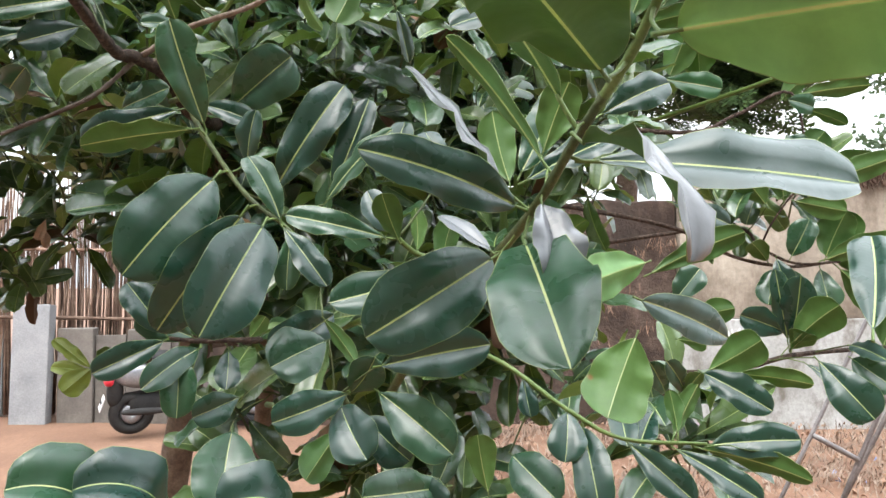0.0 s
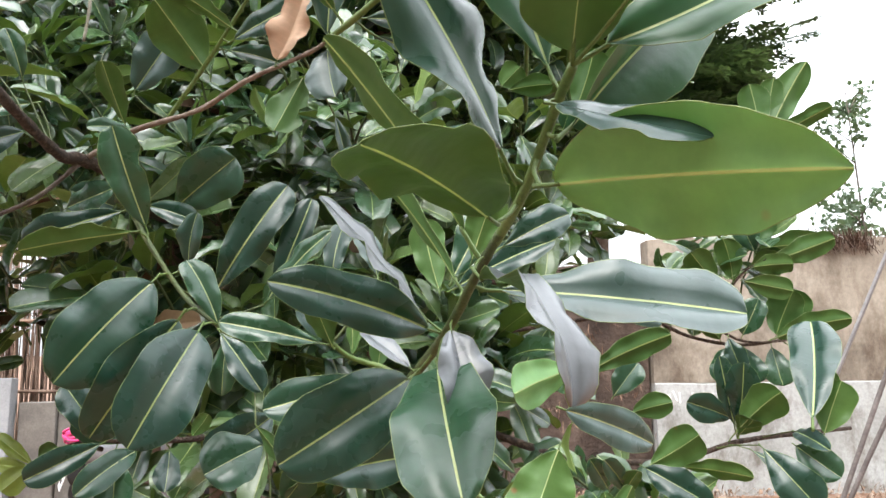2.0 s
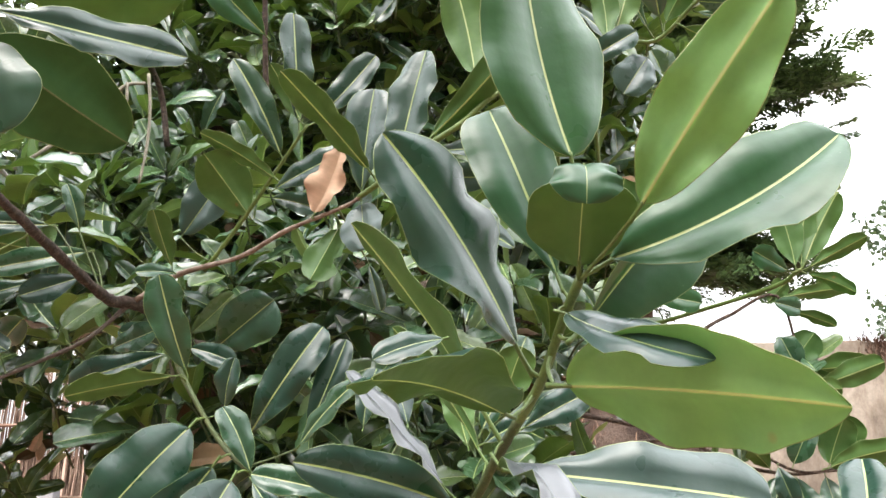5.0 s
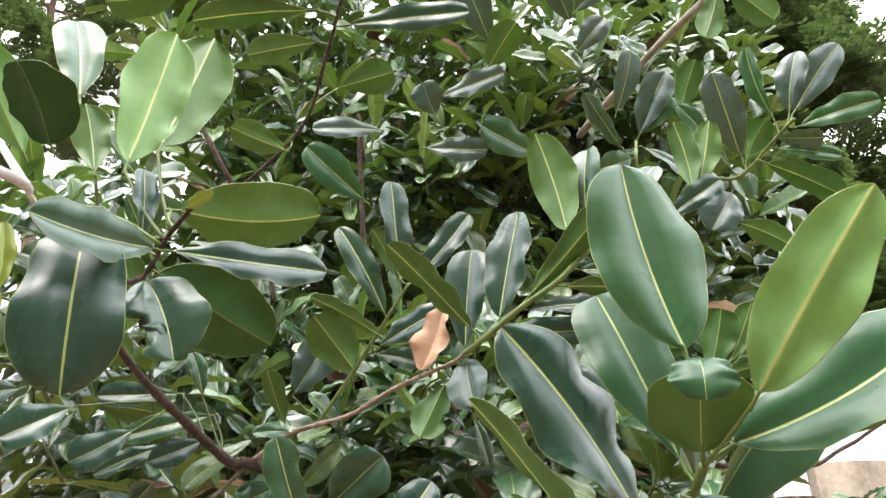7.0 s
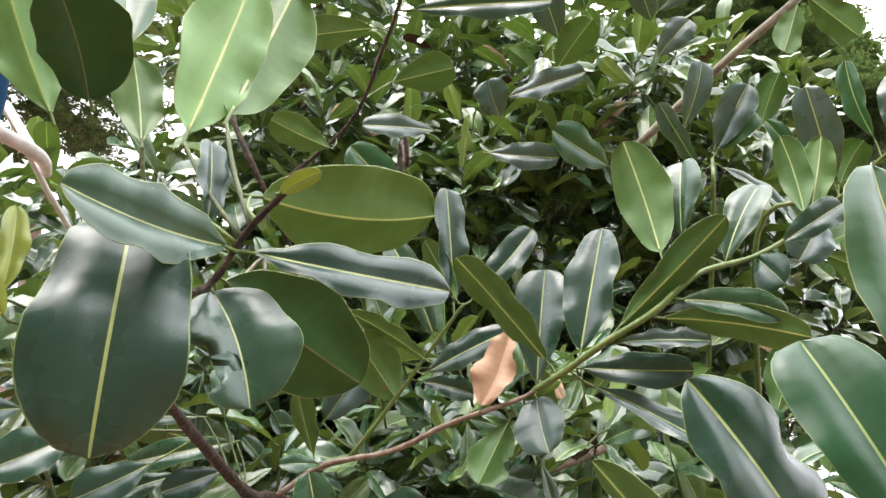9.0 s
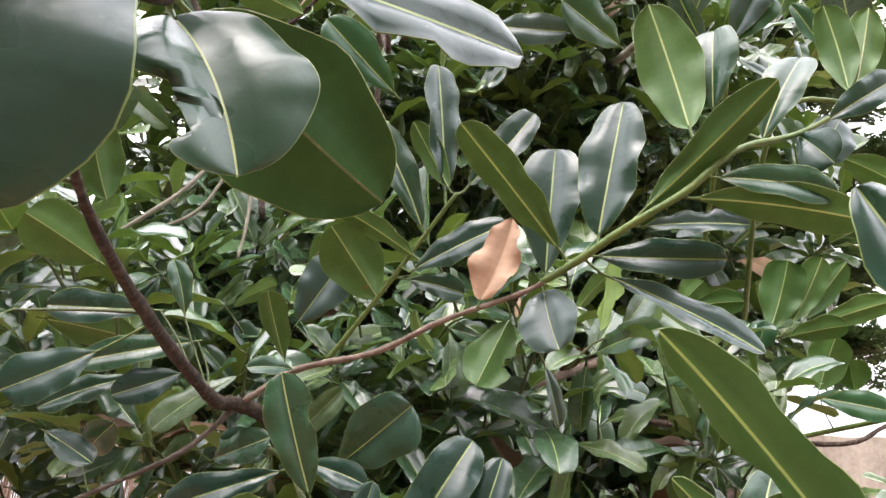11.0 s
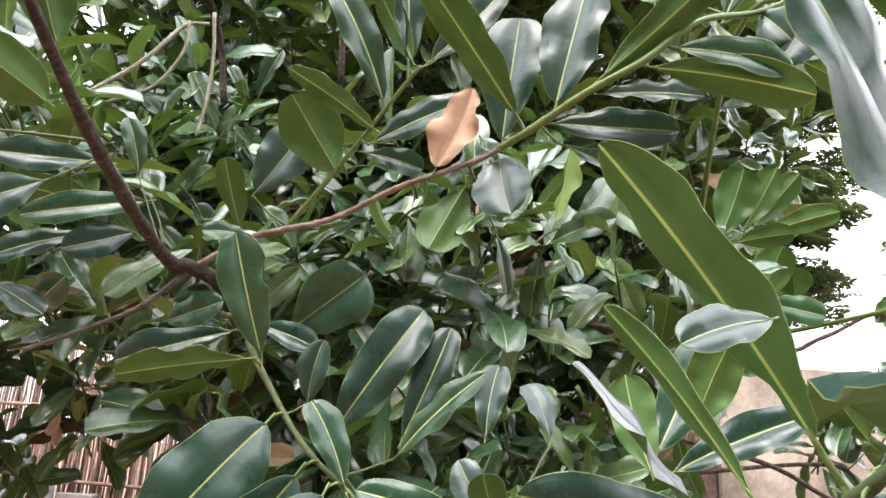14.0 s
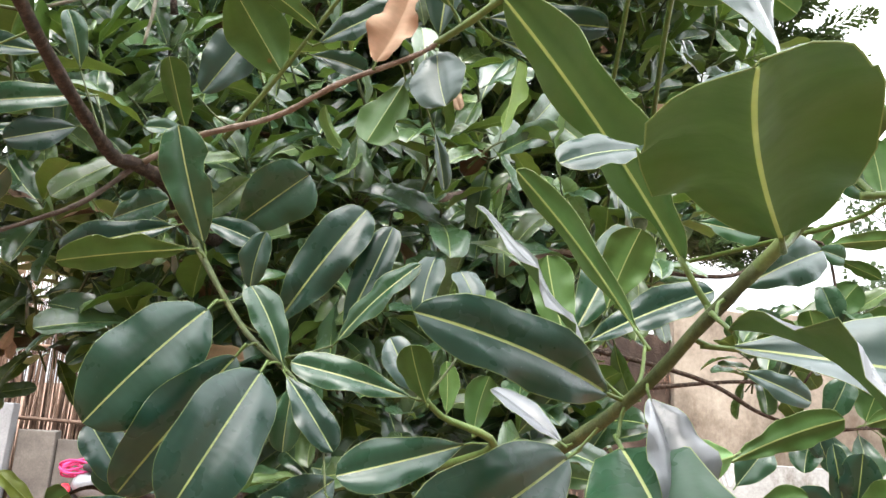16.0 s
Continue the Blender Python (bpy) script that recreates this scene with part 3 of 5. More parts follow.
def stick_fence():
    rng = random.Random(5)
    fence = thing("stick_fence", "fence of dry brown and grey sticks tied upright", "fence")
    for k in range(240):
        x = -7.6 + 0.0235 * k + rng.uniform(-0.012, 0.012)
        y = 8.62 + rng.uniform(-0.06, 0.06)
        h, r, lean = rng.uniform(2.2, 3.1), rng.uniform(0.006, 0.016), rng.uniform(-0.1, 0.1)
        v, f = tube_data([(0, 0, 0, r), (lean * 0.4 + rng.uniform(-0.03, 0.03), 0, h * 0.5, r * 0.9), (lean, 0, h, r * 0.6)], 6, 2, 0.15, k)
        part("stick", mesh_of("stick", v, f, [STICK]), fence, "", pose(x, y, 0))
    v, f = [], []
    for k in range(330):
        x, h, r = -7.6 + 0.0172 * k, rng.uniform(2.0, 3.0), rng.uniform(0.005, 0.013)
        lean = rng.uniform(-0.12, 0.12)
        tv, tf = tube_data([(x, 8.78, 0, r), (x + lean * 0.5, 8.78 + rng.uniform(-0.05, 0.05), h * 0.5, r), (x + lean, 8.78, h, r * 0.6)], 5, 1, 0.1, k)
        f += [tuple(q + len(v) for q in fc) for fc in tf]
        v += tv
    tagged(part("brushwood", mesh_of("brushwood", v, f, [STICK]), fence, "second row of thin dry sticks"), kind="stuff")
    for z in (1.1, 1.9):
        tube("rail", [(-7.7, 8.53, z, 0.018), (-5.0, 8.52, z + 0.05, 0.02), (-2.0, 8.53, z - 0.02, 0.016)], STICK, fence, "", 7, 4, 0.1, 3)


stick_fence()


# ---- boundary wall: laterite stretch and plastered stretch ----
def plain_wall(name, x0, x1, y0, thick, z0, z1, mat, label, ragged=0.0, seed=0):
    """A wall with an uneven top."""
    rng = random.Random(seed)
    n = max(2, int((x1 - x0) / 0.25))
    verts, faces = [], []
    for k in range(n + 1):
        x = x0 + (x1 - x0) * k / n
        top = z1 + rng.uniform(-ragged, ragged)
        for y, z in ((y0, z0), (y0, top - 0.01), (y0 + 0.015, top), (y0 + thick - 0.015, top), (y0 + thick, top - 0.01), (y0 + thick, z0)):
            verts.append((x, y, z))
    for k in range(n):
        for j in range(5):
            a = k * 6 + j
            faces.append((a, a + 6, a + 7, a + 1))
    faces += [tuple(range(6)), tuple(reversed(range(n * 6, n * 6 + 6)))]
    ob = new(name, mesh_of(name, verts, faces, [mat], smooth=False))
    return tagged(ob, label, "wall", kind="structure")


WALL_Y = 8.0
# unseen wall added behind the camera closes the yard, blocking low sky light
plain_wall("wall_house", -9.0, 9.0, -3.4, 0.3, -0.2, 5.2, PLASTER, "unseen plastered wall added to keep low sky light off the leaves", 0.0, 9)
plain_wall("wall_plastered", 2.62, 14.0, WALL_Y, 0.28, 1.16, 2.77, PLASTER, "stained beige plastered boundary wall", 0.02, 1)
plain_wall("wall_whitewashed", 2.62, 14.0, WALL_Y - 0.03, 0.34, -0.2, 1.157, WHITEWASH, "grey whitewashed lower band of the boundary wall", 0.006, 2)
plain_wall("wall_laterite", -2.6, 2.6, WALL_Y + 0.10, 0.3, -0.2, 2.45, LATERITE, "rough brown laterite boundary wall", 0.05, 3)


def graffiti():
    """Two short groups of strokes that cannot be read."""
    marks = thing("graffiti", "small faded white painted marks on the wall", "graffiti")
    rng = random.Random(8)
    for gx in (2.68, 3.02):
        for k in range(5):
            x = gx + 0.05 * k
            v, f = box_data(-0.009, -0.003, -0.06, 0.009, 0.003, 0.06)
            part("stroke", mesh_of("stroke", v, f, [CHALK], smooth=False), marks, "", pose(x, WALL_Y - 0.034, 1.0 + rng.uniform(-0.02, 0.02), 0, rng.uniform(-35, 35), 0))


graffiti()


# ---- dry grass, litter and vines ----
def tufts(name, label, spots, mat, height, spread, seed, hang=False, flat=1.0):
    rng = random.Random(seed)
    verts, faces = [], []
    for x, y, z, count in spots:
        for _ in range(count):
            bx, by = x + rng.gauss(0, spread), y + rng.gauss(0, spread * 0.5)
            a, h = rng.uniform(0, 6.28), height * rng.uniform(0.4, 1.2)
            lean = h * rng.uniform(0.15, 0.8)
            dx, dy = math.cos(a) * lean, math.sin(a) * lean
            w = rng.uniform(0.002, 0.005)
            wx, wy = -math.sin(a) * w, math.cos(a) * w
            rise = -h * 0.6 if hang and rng.random() < 0.5 else h * rng.uniform(flat * 0.3, flat)
            b = len(verts)
            verts += [(bx - wx, by - wy, z), (bx + wx, by + wy, z), (bx + dx * 0.45 + wx, by + dy * 0.45 + wy, z + rise * 0.65), (bx + dx * 0.45 - wx, by + dy * 0.45 - wy, z + rise * 0.65), (bx + dx, by + dy, z + rise * 0.9)]
            faces += [(b, b + 1, b + 2, b + 3), (b + 3, b + 2, b + 4)]
    ob = new(name, mesh_of(name, verts, faces, [mat]))
    tagged(ob, label, "dry grass", kind="stuff")


rng = random.Random(21)
tufts("dry_grass", "dry straw-coloured grass along the foot of the wall", [(rng.uniform(0.2, 7.5), rng.uniform(5.2, 7.9), 0.0, 30) for _ in range(260)], DRY_GRASS, 0.27, 0.22, 1, flat=0.55)
tufts("dry_vine", "dead brown vine heaped on the wall top", [(4.5 + 0.04 * k, WALL_Y + rng.uniform(-0.05, 0.12), 2.74 - 0.02 * (k % 5), 90) for k in range(20)] + [(5.3 + 0.15 * k, WALL_Y + 0.1, 2.76, 18) for k in range(10)], VINE, 0.2, 0.07, 2, hang=True)
tufts("dry_stalks", "dead stalks hanging on the laterite wall", [(rng.uniform(0.5, 2.6), WALL_Y + 0.05, rng.uniform(0.4, 2.4), 20) for _ in range(30)], LITTER, 0.22, 0.1, 4, hang=True)


def litter():
    rng = random.Random(31)
    verts, faces, which = [], [], []
    for k in range(1700):
        x, y = rng.uniform(-0.6, 7.5), rng.uniform(4.6, 8.0)
        s, a = rng.uniform(0.01, 0.036), rng.uniform(0, 6.28)
        b = len(verts)
        for u in range(5):
            q = a + 6.28 * u / 5
            verts.append((x + s * math.cos(q) * rng.uniform(0.5, 1.2), y + s * math.sin(q) * rng.uniform(0.5, 1.2), rng.uniform(0.0, 0.05)))
        verts.append((x, y, 0.03 + s * rng.uniform(0.3, 0.9)))
        faces += [(b + u, b + (u + 1) % 5, b + 5) for u in range(5)]
        which += [1 if k % 23 == 0 else 0 if k % 3 else 2] * 5
    ob = new("litter", mesh_of("litter", verts, faces, [LITTER, RAG_BLUE, DRY_GRASS], which, False))
    tagged(ob, "dry leaves, clods and scraps on the dirt", "litter", kind="stuff")


litter()


# ---- leaning steel frame ----
def steel_frame():
    f = thing("steel_frame", "leaning frame of grey and rusty steel tubes by the wall", "metal frame")
    tube("tube", [(1.77, 4.2, 0.0, 0.012), (2.49, 4.16, 1.45, 0.012), (3.21, 4.1, 2.9, 0.012)], STEEL, f, "grey steel tube", 10, 3)
    tube("tube", [(2.14, 4.2, 0.0, 0.014), (2.78, 4.16, 1.45, 0.014), (3.42, 4.1, 2.9, 0.014)], RUST, f, "rusty steel tube", 10, 3)
    tube("tube", [(2.5, 4.75, 0.0, 0.016), (3.1, 4.55, 1.3, 0.016), (3.9, 4.2, 2.9, 0.016)], RUST, f, "rusty steel tube", 10, 3)
    tube("crossbar", [(2.82, 4.13, 2.12, 0.015), (3.0, 4.12, 2.06, 0.015), (3.06, 4.12, 2.04, 0.015)], STEEL, f, "grey crossbar", 8, 2)
    tube("crossbar", [(2.1, 4.16, 0.66, 0.016), (2.25, 4.17, 0.58, 0.016), (2.36, 4.18, 0.52, 0.016)], STEEL, f, "grey crossbar", 8, 2)


steel_frame()


# ---- scooter ----
def disc_ring(r, tube_r, sides=24, inner=8):
    v, f = [], []
    for i in range(sides):
        a = 2 * math.pi * i / sides
        for j in range(inner):
            b = 2 * math.pi * j / inner
            q = r + tube_r * math.cos(b)
            v.append((tube_r * math.sin(b), q * math.cos(a), q * math.sin(a)))
    for i in range(sides):
        for j in range(inner):
            a, b = i * inner + j, i * inner + (j + 1) % inner
            c, d = ((i + 1) % sides) * inner + j, ((i + 1) % sides) * inner + (j + 1) % inner
            f.append((a, b, d, c))
    return v, f


def lump(name, mat, parent, centre, size, power=3.0, taper=0.0, label=""):
    """A rounded box: a squared-off ellipsoid, narrowed towards +y by taper."""
    v, f, n, m = [], [], 16, 10
    for i in range(m + 1):
        b = math.pi * (i / m - 0.5)
        for j in range(n):
            a = 2 * math.pi * j / n
            e = 2 / power
            g = lambda c: math.copysign(abs(c) ** e, c)
            p = [g(math.cos(b)) * g(math.cos(a)), g(math.cos(b)) * g(math.sin(a)), g(math.sin(b))]
            k = 1 - taper * (p[1] + 1) / 2
            v.append((centre[0] + size[0] * p[0] * k, centre[1] + size[1] * p[1], centre[2] + size[2] * p[2] * k))
    for i in range(m):
        for j in range(n):
            f.append((i * n + j, i * n + (j + 1) % n, (i + 1) * n + (j + 1) % n, (i + 1) * n + j))
    return part(name, mesh_of(name, v, f, [mat]), parent, label)


def scooter():
    s = thing("scooter", "parked silver and black motor scooter with a red tail light", "scooter", at=pose(-2.64, 7.79, 0.0, 0, 6, -62))
    # the scooter's length runs along y, its tail towards -y
    for y in (-0.62, 0.62):
        v, f = disc_ring(0.165, 0.055)
        wheel = part("wheel", mesh_of("tyre", v, f, [BLACK]), s, "black rubber tyre", pose(0, y, 0.22))
        v, f = disc_ring(0.06, 0.055, 18, 6)
        part("rim", mesh_of("rim", v, f, [GREY_PAINT]), wheel, "grey metal rim")
    lump("engine", BLACK, s, (-0.05, -0.45, 0.32), (0.13, 0.24, 0.11))
    lump("rear_body", GREY_PAINT, s, (0, -0.38, 0.62), (0.17, 0.42, 0.15), 2.6, 0.1)
    lump("seat", BLACK, s, (0, -0.3, 0.79), (0.15, 0.42, 0.06), 3.0, 0.15, "black padded seat")
    lump("floorboard", BLACK, s, (0, 0.22, 0.33), (0.16, 0.3, 0.04))
    lump("front_shield", GREY_PAINT, s, (0, 0.55, 0.66), (0.21, 0.07, 0.36), 2.6)
    lump("front_fender", GREY_PAINT, s, (0, 0.63, 0.42), (0.08, 0.22, 0.06), 2.4)
    lump("rear_fender", BLACK, s, (0, -0.78, 0.45), (0.07, 0.08, 0.16), 2.4)
    lump("tail_light", RED_PLASTIC, s, (0, -0.84, 0.57), (0.12, 0.05, 0.06), 2.4, 0.0, "red tail light")
    tube("handlebar", [(-0.34, 0.42, 1.0, 0.014), (-0.1, 0.5, 1.04, 0.014), (0.1, 0.5, 1.04, 0.014), (0.34, 0.42, 1.0, 0.014)], BLACK, s)
    lump("exhaust", BLACK, s, (0.16, -0.5, 0.27), (0.04, 0.24, 0.04), 2.2, 0.2)
    v, f = box_data(-0.1, -0.006, -0.07, 0.1, 0.006, 0.07)
    plate = part("number_plate", bevelled("number_plate", v, f, PLATE, 0.004), s, "white number plate", pose(0, -0.9, 0.34, -18))
    for k in range(3):
        v, f = box_data(-0.075 + 0.052 * k, -0.009, -0.015, -0.04 + 0.052 * k, -0.007, 0.02)
        part("bar", mesh_of("bar", v, f, [BLACK], smooth=False), plate)


scooter()


def pink_bundle():
    b = thing("cloth_bundle", "bright pink cord and cloth bundle on the scooter seat", "bundle", at=pose(-3.3, 7.47, 0.68))
    rng = random.Random(4)
    for k in range(6):
        r = rng.uniform(0.11, 0.2)
        pts = [(r * math.cos(a) * 1.3, r * 0.6 * math.sin(a), 0.02 + 0.022 * k + 0.03 * math.sin(a * 2 + k), 0.012) for a in np.linspace(0, 5.8, 9)]
        tube("coil", pts, PINK_ROPE, b, "", 6, 3)


pink_bundle()


# ---- trees behind the wall ----
def spray_shape(seed):
    """One flat spray of fine foliage along +y: a stem line with side twigs, each set with pairs of leaflets."""
    rng = np.random.default_rng(seed)
    quads = []
    for k in range(16):
        s = 0.12 + 0.86 * k / 16
        sign = 1 if k % 2 else -1
        foot = np.array((0.02 * math.sin(5 * s + seed), s, -0.16 * s * s))
        reach = 0.34 * math.sin(math.pi * (0.12 + 0.8 * s)) * rng.uniform(0.7, 1.2)
        a = rng.uniform(0.5, 1.0)
        way = np.array((sign * math.cos(a), math.sin(a), rng.uniform(-0.35, 0.15)))
        across = np.cross(way, (0, 0, 1.0))
        for j in range(6):
            c = foot + way * reach * (j + 0.7) / 6
            for g in (-1, 1):
                d = way * 0.6 + across * g * 0.8 + rng.normal(size=3) * 0.18
                d *= rng.uniform(0.085, 0.14) / np.linalg.norm(d)
                e = np.cross(d, (0, 0, 1.0)) * 0.24 + rng.normal(size=3) * 0.004
                quads += [c, c + d * 0.45 + e, c + d, c + d * 0.45 - e]
    return np.array(quads)


SPRAYS = [spray_shape(k) for k in range(8)]


def feathery_tree(place, height, crown, seed, sprays, label, least=0.45, most=0.95):
    """A tall tree with tiers of flat, finely divided sprays."""
    rng = np.random.default_rng(seed)
    t = thing("feathery_tree", label, "tree")
    x, y = place
    cx, cy, cz, rx, ry, rz = crown
    tube("trunk", [(x, y, -0.1, 0.2), (x + 0.1, y, height * 0.35, 0.16), (cx, cy, cz, 0.09), (cx + 0.1, cy, cz + rz * 0.8, 0.03)], BARK_TRUNK, t, "", 9, 5, 0.1, seed)
    ends = []
    for k in range(34):
        a, b = 2.4 * k + rng.uniform(-0.4, 0.4), -0.85 + 1.75 * k / 34
        wide = math.sqrt(max(0.05, 1 - b * b)) * rng.uniform(0.6, 1.0)
        e = (cx + rx * wide * math.cos(a), cy + ry * wide * math.sin(a), cz + rz * b)
        s = (cx, cy, cz + rz * (b - 0.12))
        tube("limb", [(*s, 0.04), ((s[0] + e[0]) / 2, (s[1] + e[1]) / 2, (s[2] + e[2]) / 2 + 0.12, 0.025), (*e, 0.008)], BARK_TRUNK, t, "", 6, 3, 0.1, k)
        ends.append((np.array(s), np.array(e)))
    verts = []
    for k in range(sprays):
        s, e = ends[k % len(ends)]
        u = rng.uniform(0.15, 1.0) ** 0.7
        p = s + (e - s) * u + rng.normal(size=3) * (0.3, 0.3, 0.16)
        d = (e - s) / np.linalg.norm(e - s)
        a = math.atan2(d[1], d[0]) + rng.normal() * 0.7
        size = rng.uniform(least, most)
        m = Matrix.Rotation(a - math.pi / 2, 3, "Z") @ Matrix.Rotation(rng.normal(0.05, 0.22), 3, "X") @ Matrix.Rotation(rng.normal(0, 0.3), 3, "Y")
        verts.append(p + SPRAYS[k % 8] @ np.array(m).T * size)
    verts = np.concatenate(verts)
    faces = [(q, q + 1, q + 2, q + 3) for q in range(0, len(verts), 4)]
    me = mesh_of("fronds", verts, faces, [NEEDLE], smooth=False, uvs=np.zeros((len(verts), 2)))
    tagged(part("fronds", me, t, "dark fine-leaved layered foliage"), kind="stuff")


feathery_tree((3.0, 12.0), 11, (3.35, 11.0, 8.4, 2.4, 1.6, 4.6), 3, 2000, "tall dark tree with fine feathery foliage beyond the wall", 0.55, 1.15)
feathery_tree((-2.6, 13.0), 13, (-2.6, 12.4, 8.2, 4.6, 1.5, 5.0), 8, 900, "broad dark tree with feathery foliage behind the crown", 1.0, 1.9)
feathery_tree((-10.5, 12.5), 15, (-10.8, 11.4, 13.4, 3.2, 2.2, 3.2), 6, 660, "tall dark tree with fine feathery foliage beyond the fence")


def sapling(place, height, seed, leaves):
    rng = np.random.default_rng(seed)
    t = thing("sapling", "thin young tree with sparse small leaves behind the wall", "tree")
    x, y = place
    tube("trunk", [(x, y, 0, 0.03), (x + 0.05, y, height * 0.5, 0.02), (x - 0.05, y, height, 0.006)], BARK_GREY, t, "", 6, 4)
    verts, faces, count = [], [], 0
    for k in range(16):
        z = height * rng.uniform(0.5, 0.98)
        a = rng.uniform(0, 6.28)
        reach = rng.uniform(0.25, 0.7)
        e = np.array((x + reach * math.cos(a), y + reach * math.sin(a), z + rng.uniform(0.1, 0.45)))
        s = np.array((x, y, z))
        tube("twig", [(*s, 0.009), (*((s + e) / 2 + (0, 0, 0.05)), 0.006), (*e, 0.003)], BARK_GREY, t, "", 5, 2)
        for _ in range(leaves // 16):
            c = s + (e - s) * rng.uniform(0.35, 1.1) + rng.normal(size=3) * 0.07
            d = rng.normal(size=3) * (1, 1, 0.5) - (0, 0, 0.7)
            d /= np.linalg.norm(d)
            q = np.cross(d, rng.normal(size=3))
            q /= np.linalg.norm(q)
            l, w = rng.uniform(0.07, 0.12), rng.uniform(0.025, 0.045)
            verts += [c, c + d * l * 0.4 + q * w, c + d * l, c + d * l * 0.4 - q * w]
            faces.append((count, count + 1, count + 2, count + 3))
            count += 4
    me = mesh_of("leaves", verts, faces, [SMALL_LEAF], smooth=False, uvs=np.zeros((count, 2)))
    tagged(part("leaves", me, t, "sparse small green leaves"), kind="stuff")


sapling((6.1, 9.6), 5.1, 2, 960)


# ---- the broad-leaved tree ----
tree = thing("broad_leaved_tree", "spreading tree with large glossy dark green leathery leaves", "tree")
tube("trunk", [(-0.86, 2.05, -0.1, 0.055), (-0.80, 2.05, 0.6, 0.046), (-0.70, 2.02, 1.25, 0.04), (-0.64, 1.98, 1.6, 0.038), (-0.62, 1.95, 1.8, 0.034)], BARK_TRUNK, tree, "grey-brown trunk", 12, 6, 0.08, 1)
tube("trunk", [(-0.58, 2.12, -0.1, 0.03), (-0.55, 2.1, 0.7, 0.027), (-0.5, 2.06, 1.3, 0.024), (-0.55, 1.98, 1.72, 0.02)], BARK_TRUNK, tree, "thin second trunk", 10, 6, 0.08, 2)


# ---- branches and their leaves ----
tube("branch", [(-0.1, 1.35, 1.3, 0.008), (-0.02, 0.95, 1.44, 0.007), (0.068, 0.653, 1.552, 0.0045), (0.101, 0.55, 1.612, 0.004), (0.115, 0.513, 1.637, 0.0037)], STEM_GREEN, tree, "upright green leafy shoot", 9, 6, 0.1, 3)
near_tip = tube("branch", [(0.112, 0.522, 1.631, 0.0038), (0.129, 0.482, 1.661, 0.0037), (0.14, 0.426, 1.697, 0.0034), (0.146, 0.385, 1.716, 0.003)], STEM_FRESH, tree, "fresh green end of the leafy shoot", 9, 6, 0.1, 4)
leaf(near_tip, 0.142, 0.354, 1.771, 0.116, 0.342, 1.919, 0.089, -88, bend=-12, fold=4, lead=0.62, blunt=0.5, wave=0.02, sway=9, look_of="fresh")
leaf(near_tip, 0.173, 0.357, 1.744, 0.248, 0.284, 1.855, 0.052, -59, lead=0.62, blunt=0.6, bend=-20, wave=0.05, look_of="thin", sway=-4, fold=0, keel=1.2)
leaf(near_tip, 0.153, 0.387, 1.721, 0.305, 0.360, 1.800, 0.068, 66, fold=15, wave=0.03, lead=0.75, blunt=0.5, bend=14, sway=-41, look_of="fresh")
leaf(near_tip, 0.139, 0.407, 1.713, 0.095, 0.433, 1.856, 0.062, -58, fold=8, look_of="fresh")
leaf(near_tip, 0.145, 0.385, 1.719, 0.145, 0.341, 1.766, 0.066, -1, bend=14, lead=0.62, blunt=0.5, wave=0.04, fold=10, sway=0, twist=0)
leaf(near_tip, 0.145, 0.339, 1.774, 0.142, 0.322, 1.744, 0.035, -8, look_of="fresh", bend=95, lead=0.5, blunt=0.36, wave=0.06, puff=0.3, stalk=0.02, rows=30, fold=-8, sway=0, twist=0, joined=False)
leaf(near_tip, 0.124, 0.477, 1.666, 0.021, 0.395, 1.822, 0.079, -79, twist=35, wave=0.035, fold=0, lead=0.75, blunt=0.6, stalk=0.14, bend=13, sway=-10)
leaf(near_tip, 0.142, 0.424, 1.682, 0.259, 0.476, 1.802, 0.065, 112, fold=31, wave=0.012, lead=0.65, blunt=0.5, bend=14, sway=28, look_of="fresh")
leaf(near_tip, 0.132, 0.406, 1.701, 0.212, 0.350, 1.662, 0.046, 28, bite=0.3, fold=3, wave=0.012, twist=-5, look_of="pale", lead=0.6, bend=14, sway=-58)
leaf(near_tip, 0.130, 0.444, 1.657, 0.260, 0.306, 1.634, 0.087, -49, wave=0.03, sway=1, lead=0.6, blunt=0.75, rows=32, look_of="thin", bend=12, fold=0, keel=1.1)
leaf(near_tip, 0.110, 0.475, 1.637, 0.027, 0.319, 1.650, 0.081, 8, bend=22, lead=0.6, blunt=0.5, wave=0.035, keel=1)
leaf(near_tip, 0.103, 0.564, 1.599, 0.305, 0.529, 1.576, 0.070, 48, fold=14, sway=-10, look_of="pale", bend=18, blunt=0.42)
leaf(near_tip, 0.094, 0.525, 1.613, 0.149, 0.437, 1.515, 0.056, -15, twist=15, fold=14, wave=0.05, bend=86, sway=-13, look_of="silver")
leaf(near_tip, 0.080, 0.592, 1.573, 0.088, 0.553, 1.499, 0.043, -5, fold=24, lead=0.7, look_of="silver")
leaf(near_tip, 0.073, 0.624, 1.566, -0.066, 0.556, 1.607, 0.046, -88, lead=0.6, blunt=0.55, fold=6)
leaf(near_tip, 0.054, 0.659, 1.532, -0.064, 0.603, 1.458, 0.073, -77, bend=30, wave=0.03, lead=0.62, blunt=0.45)
leaf(near_tip, 0.069, 0.624, 1.543, 0.083, 0.473, 1.447, 0.081, 24, bend=30, lead=0.7, blunt=0.5)
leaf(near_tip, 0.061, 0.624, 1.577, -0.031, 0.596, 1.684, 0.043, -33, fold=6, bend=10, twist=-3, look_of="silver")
leaf(near_tip, 0.107, 0.555, 1.617, -0.023, 0.553, 1.809, 0.058, 14, fold=10, lead=0.62, blunt=0.5, wave=0.022, stalk=0.14, bend=12, twist=-14, sway=0, keel=1.2)
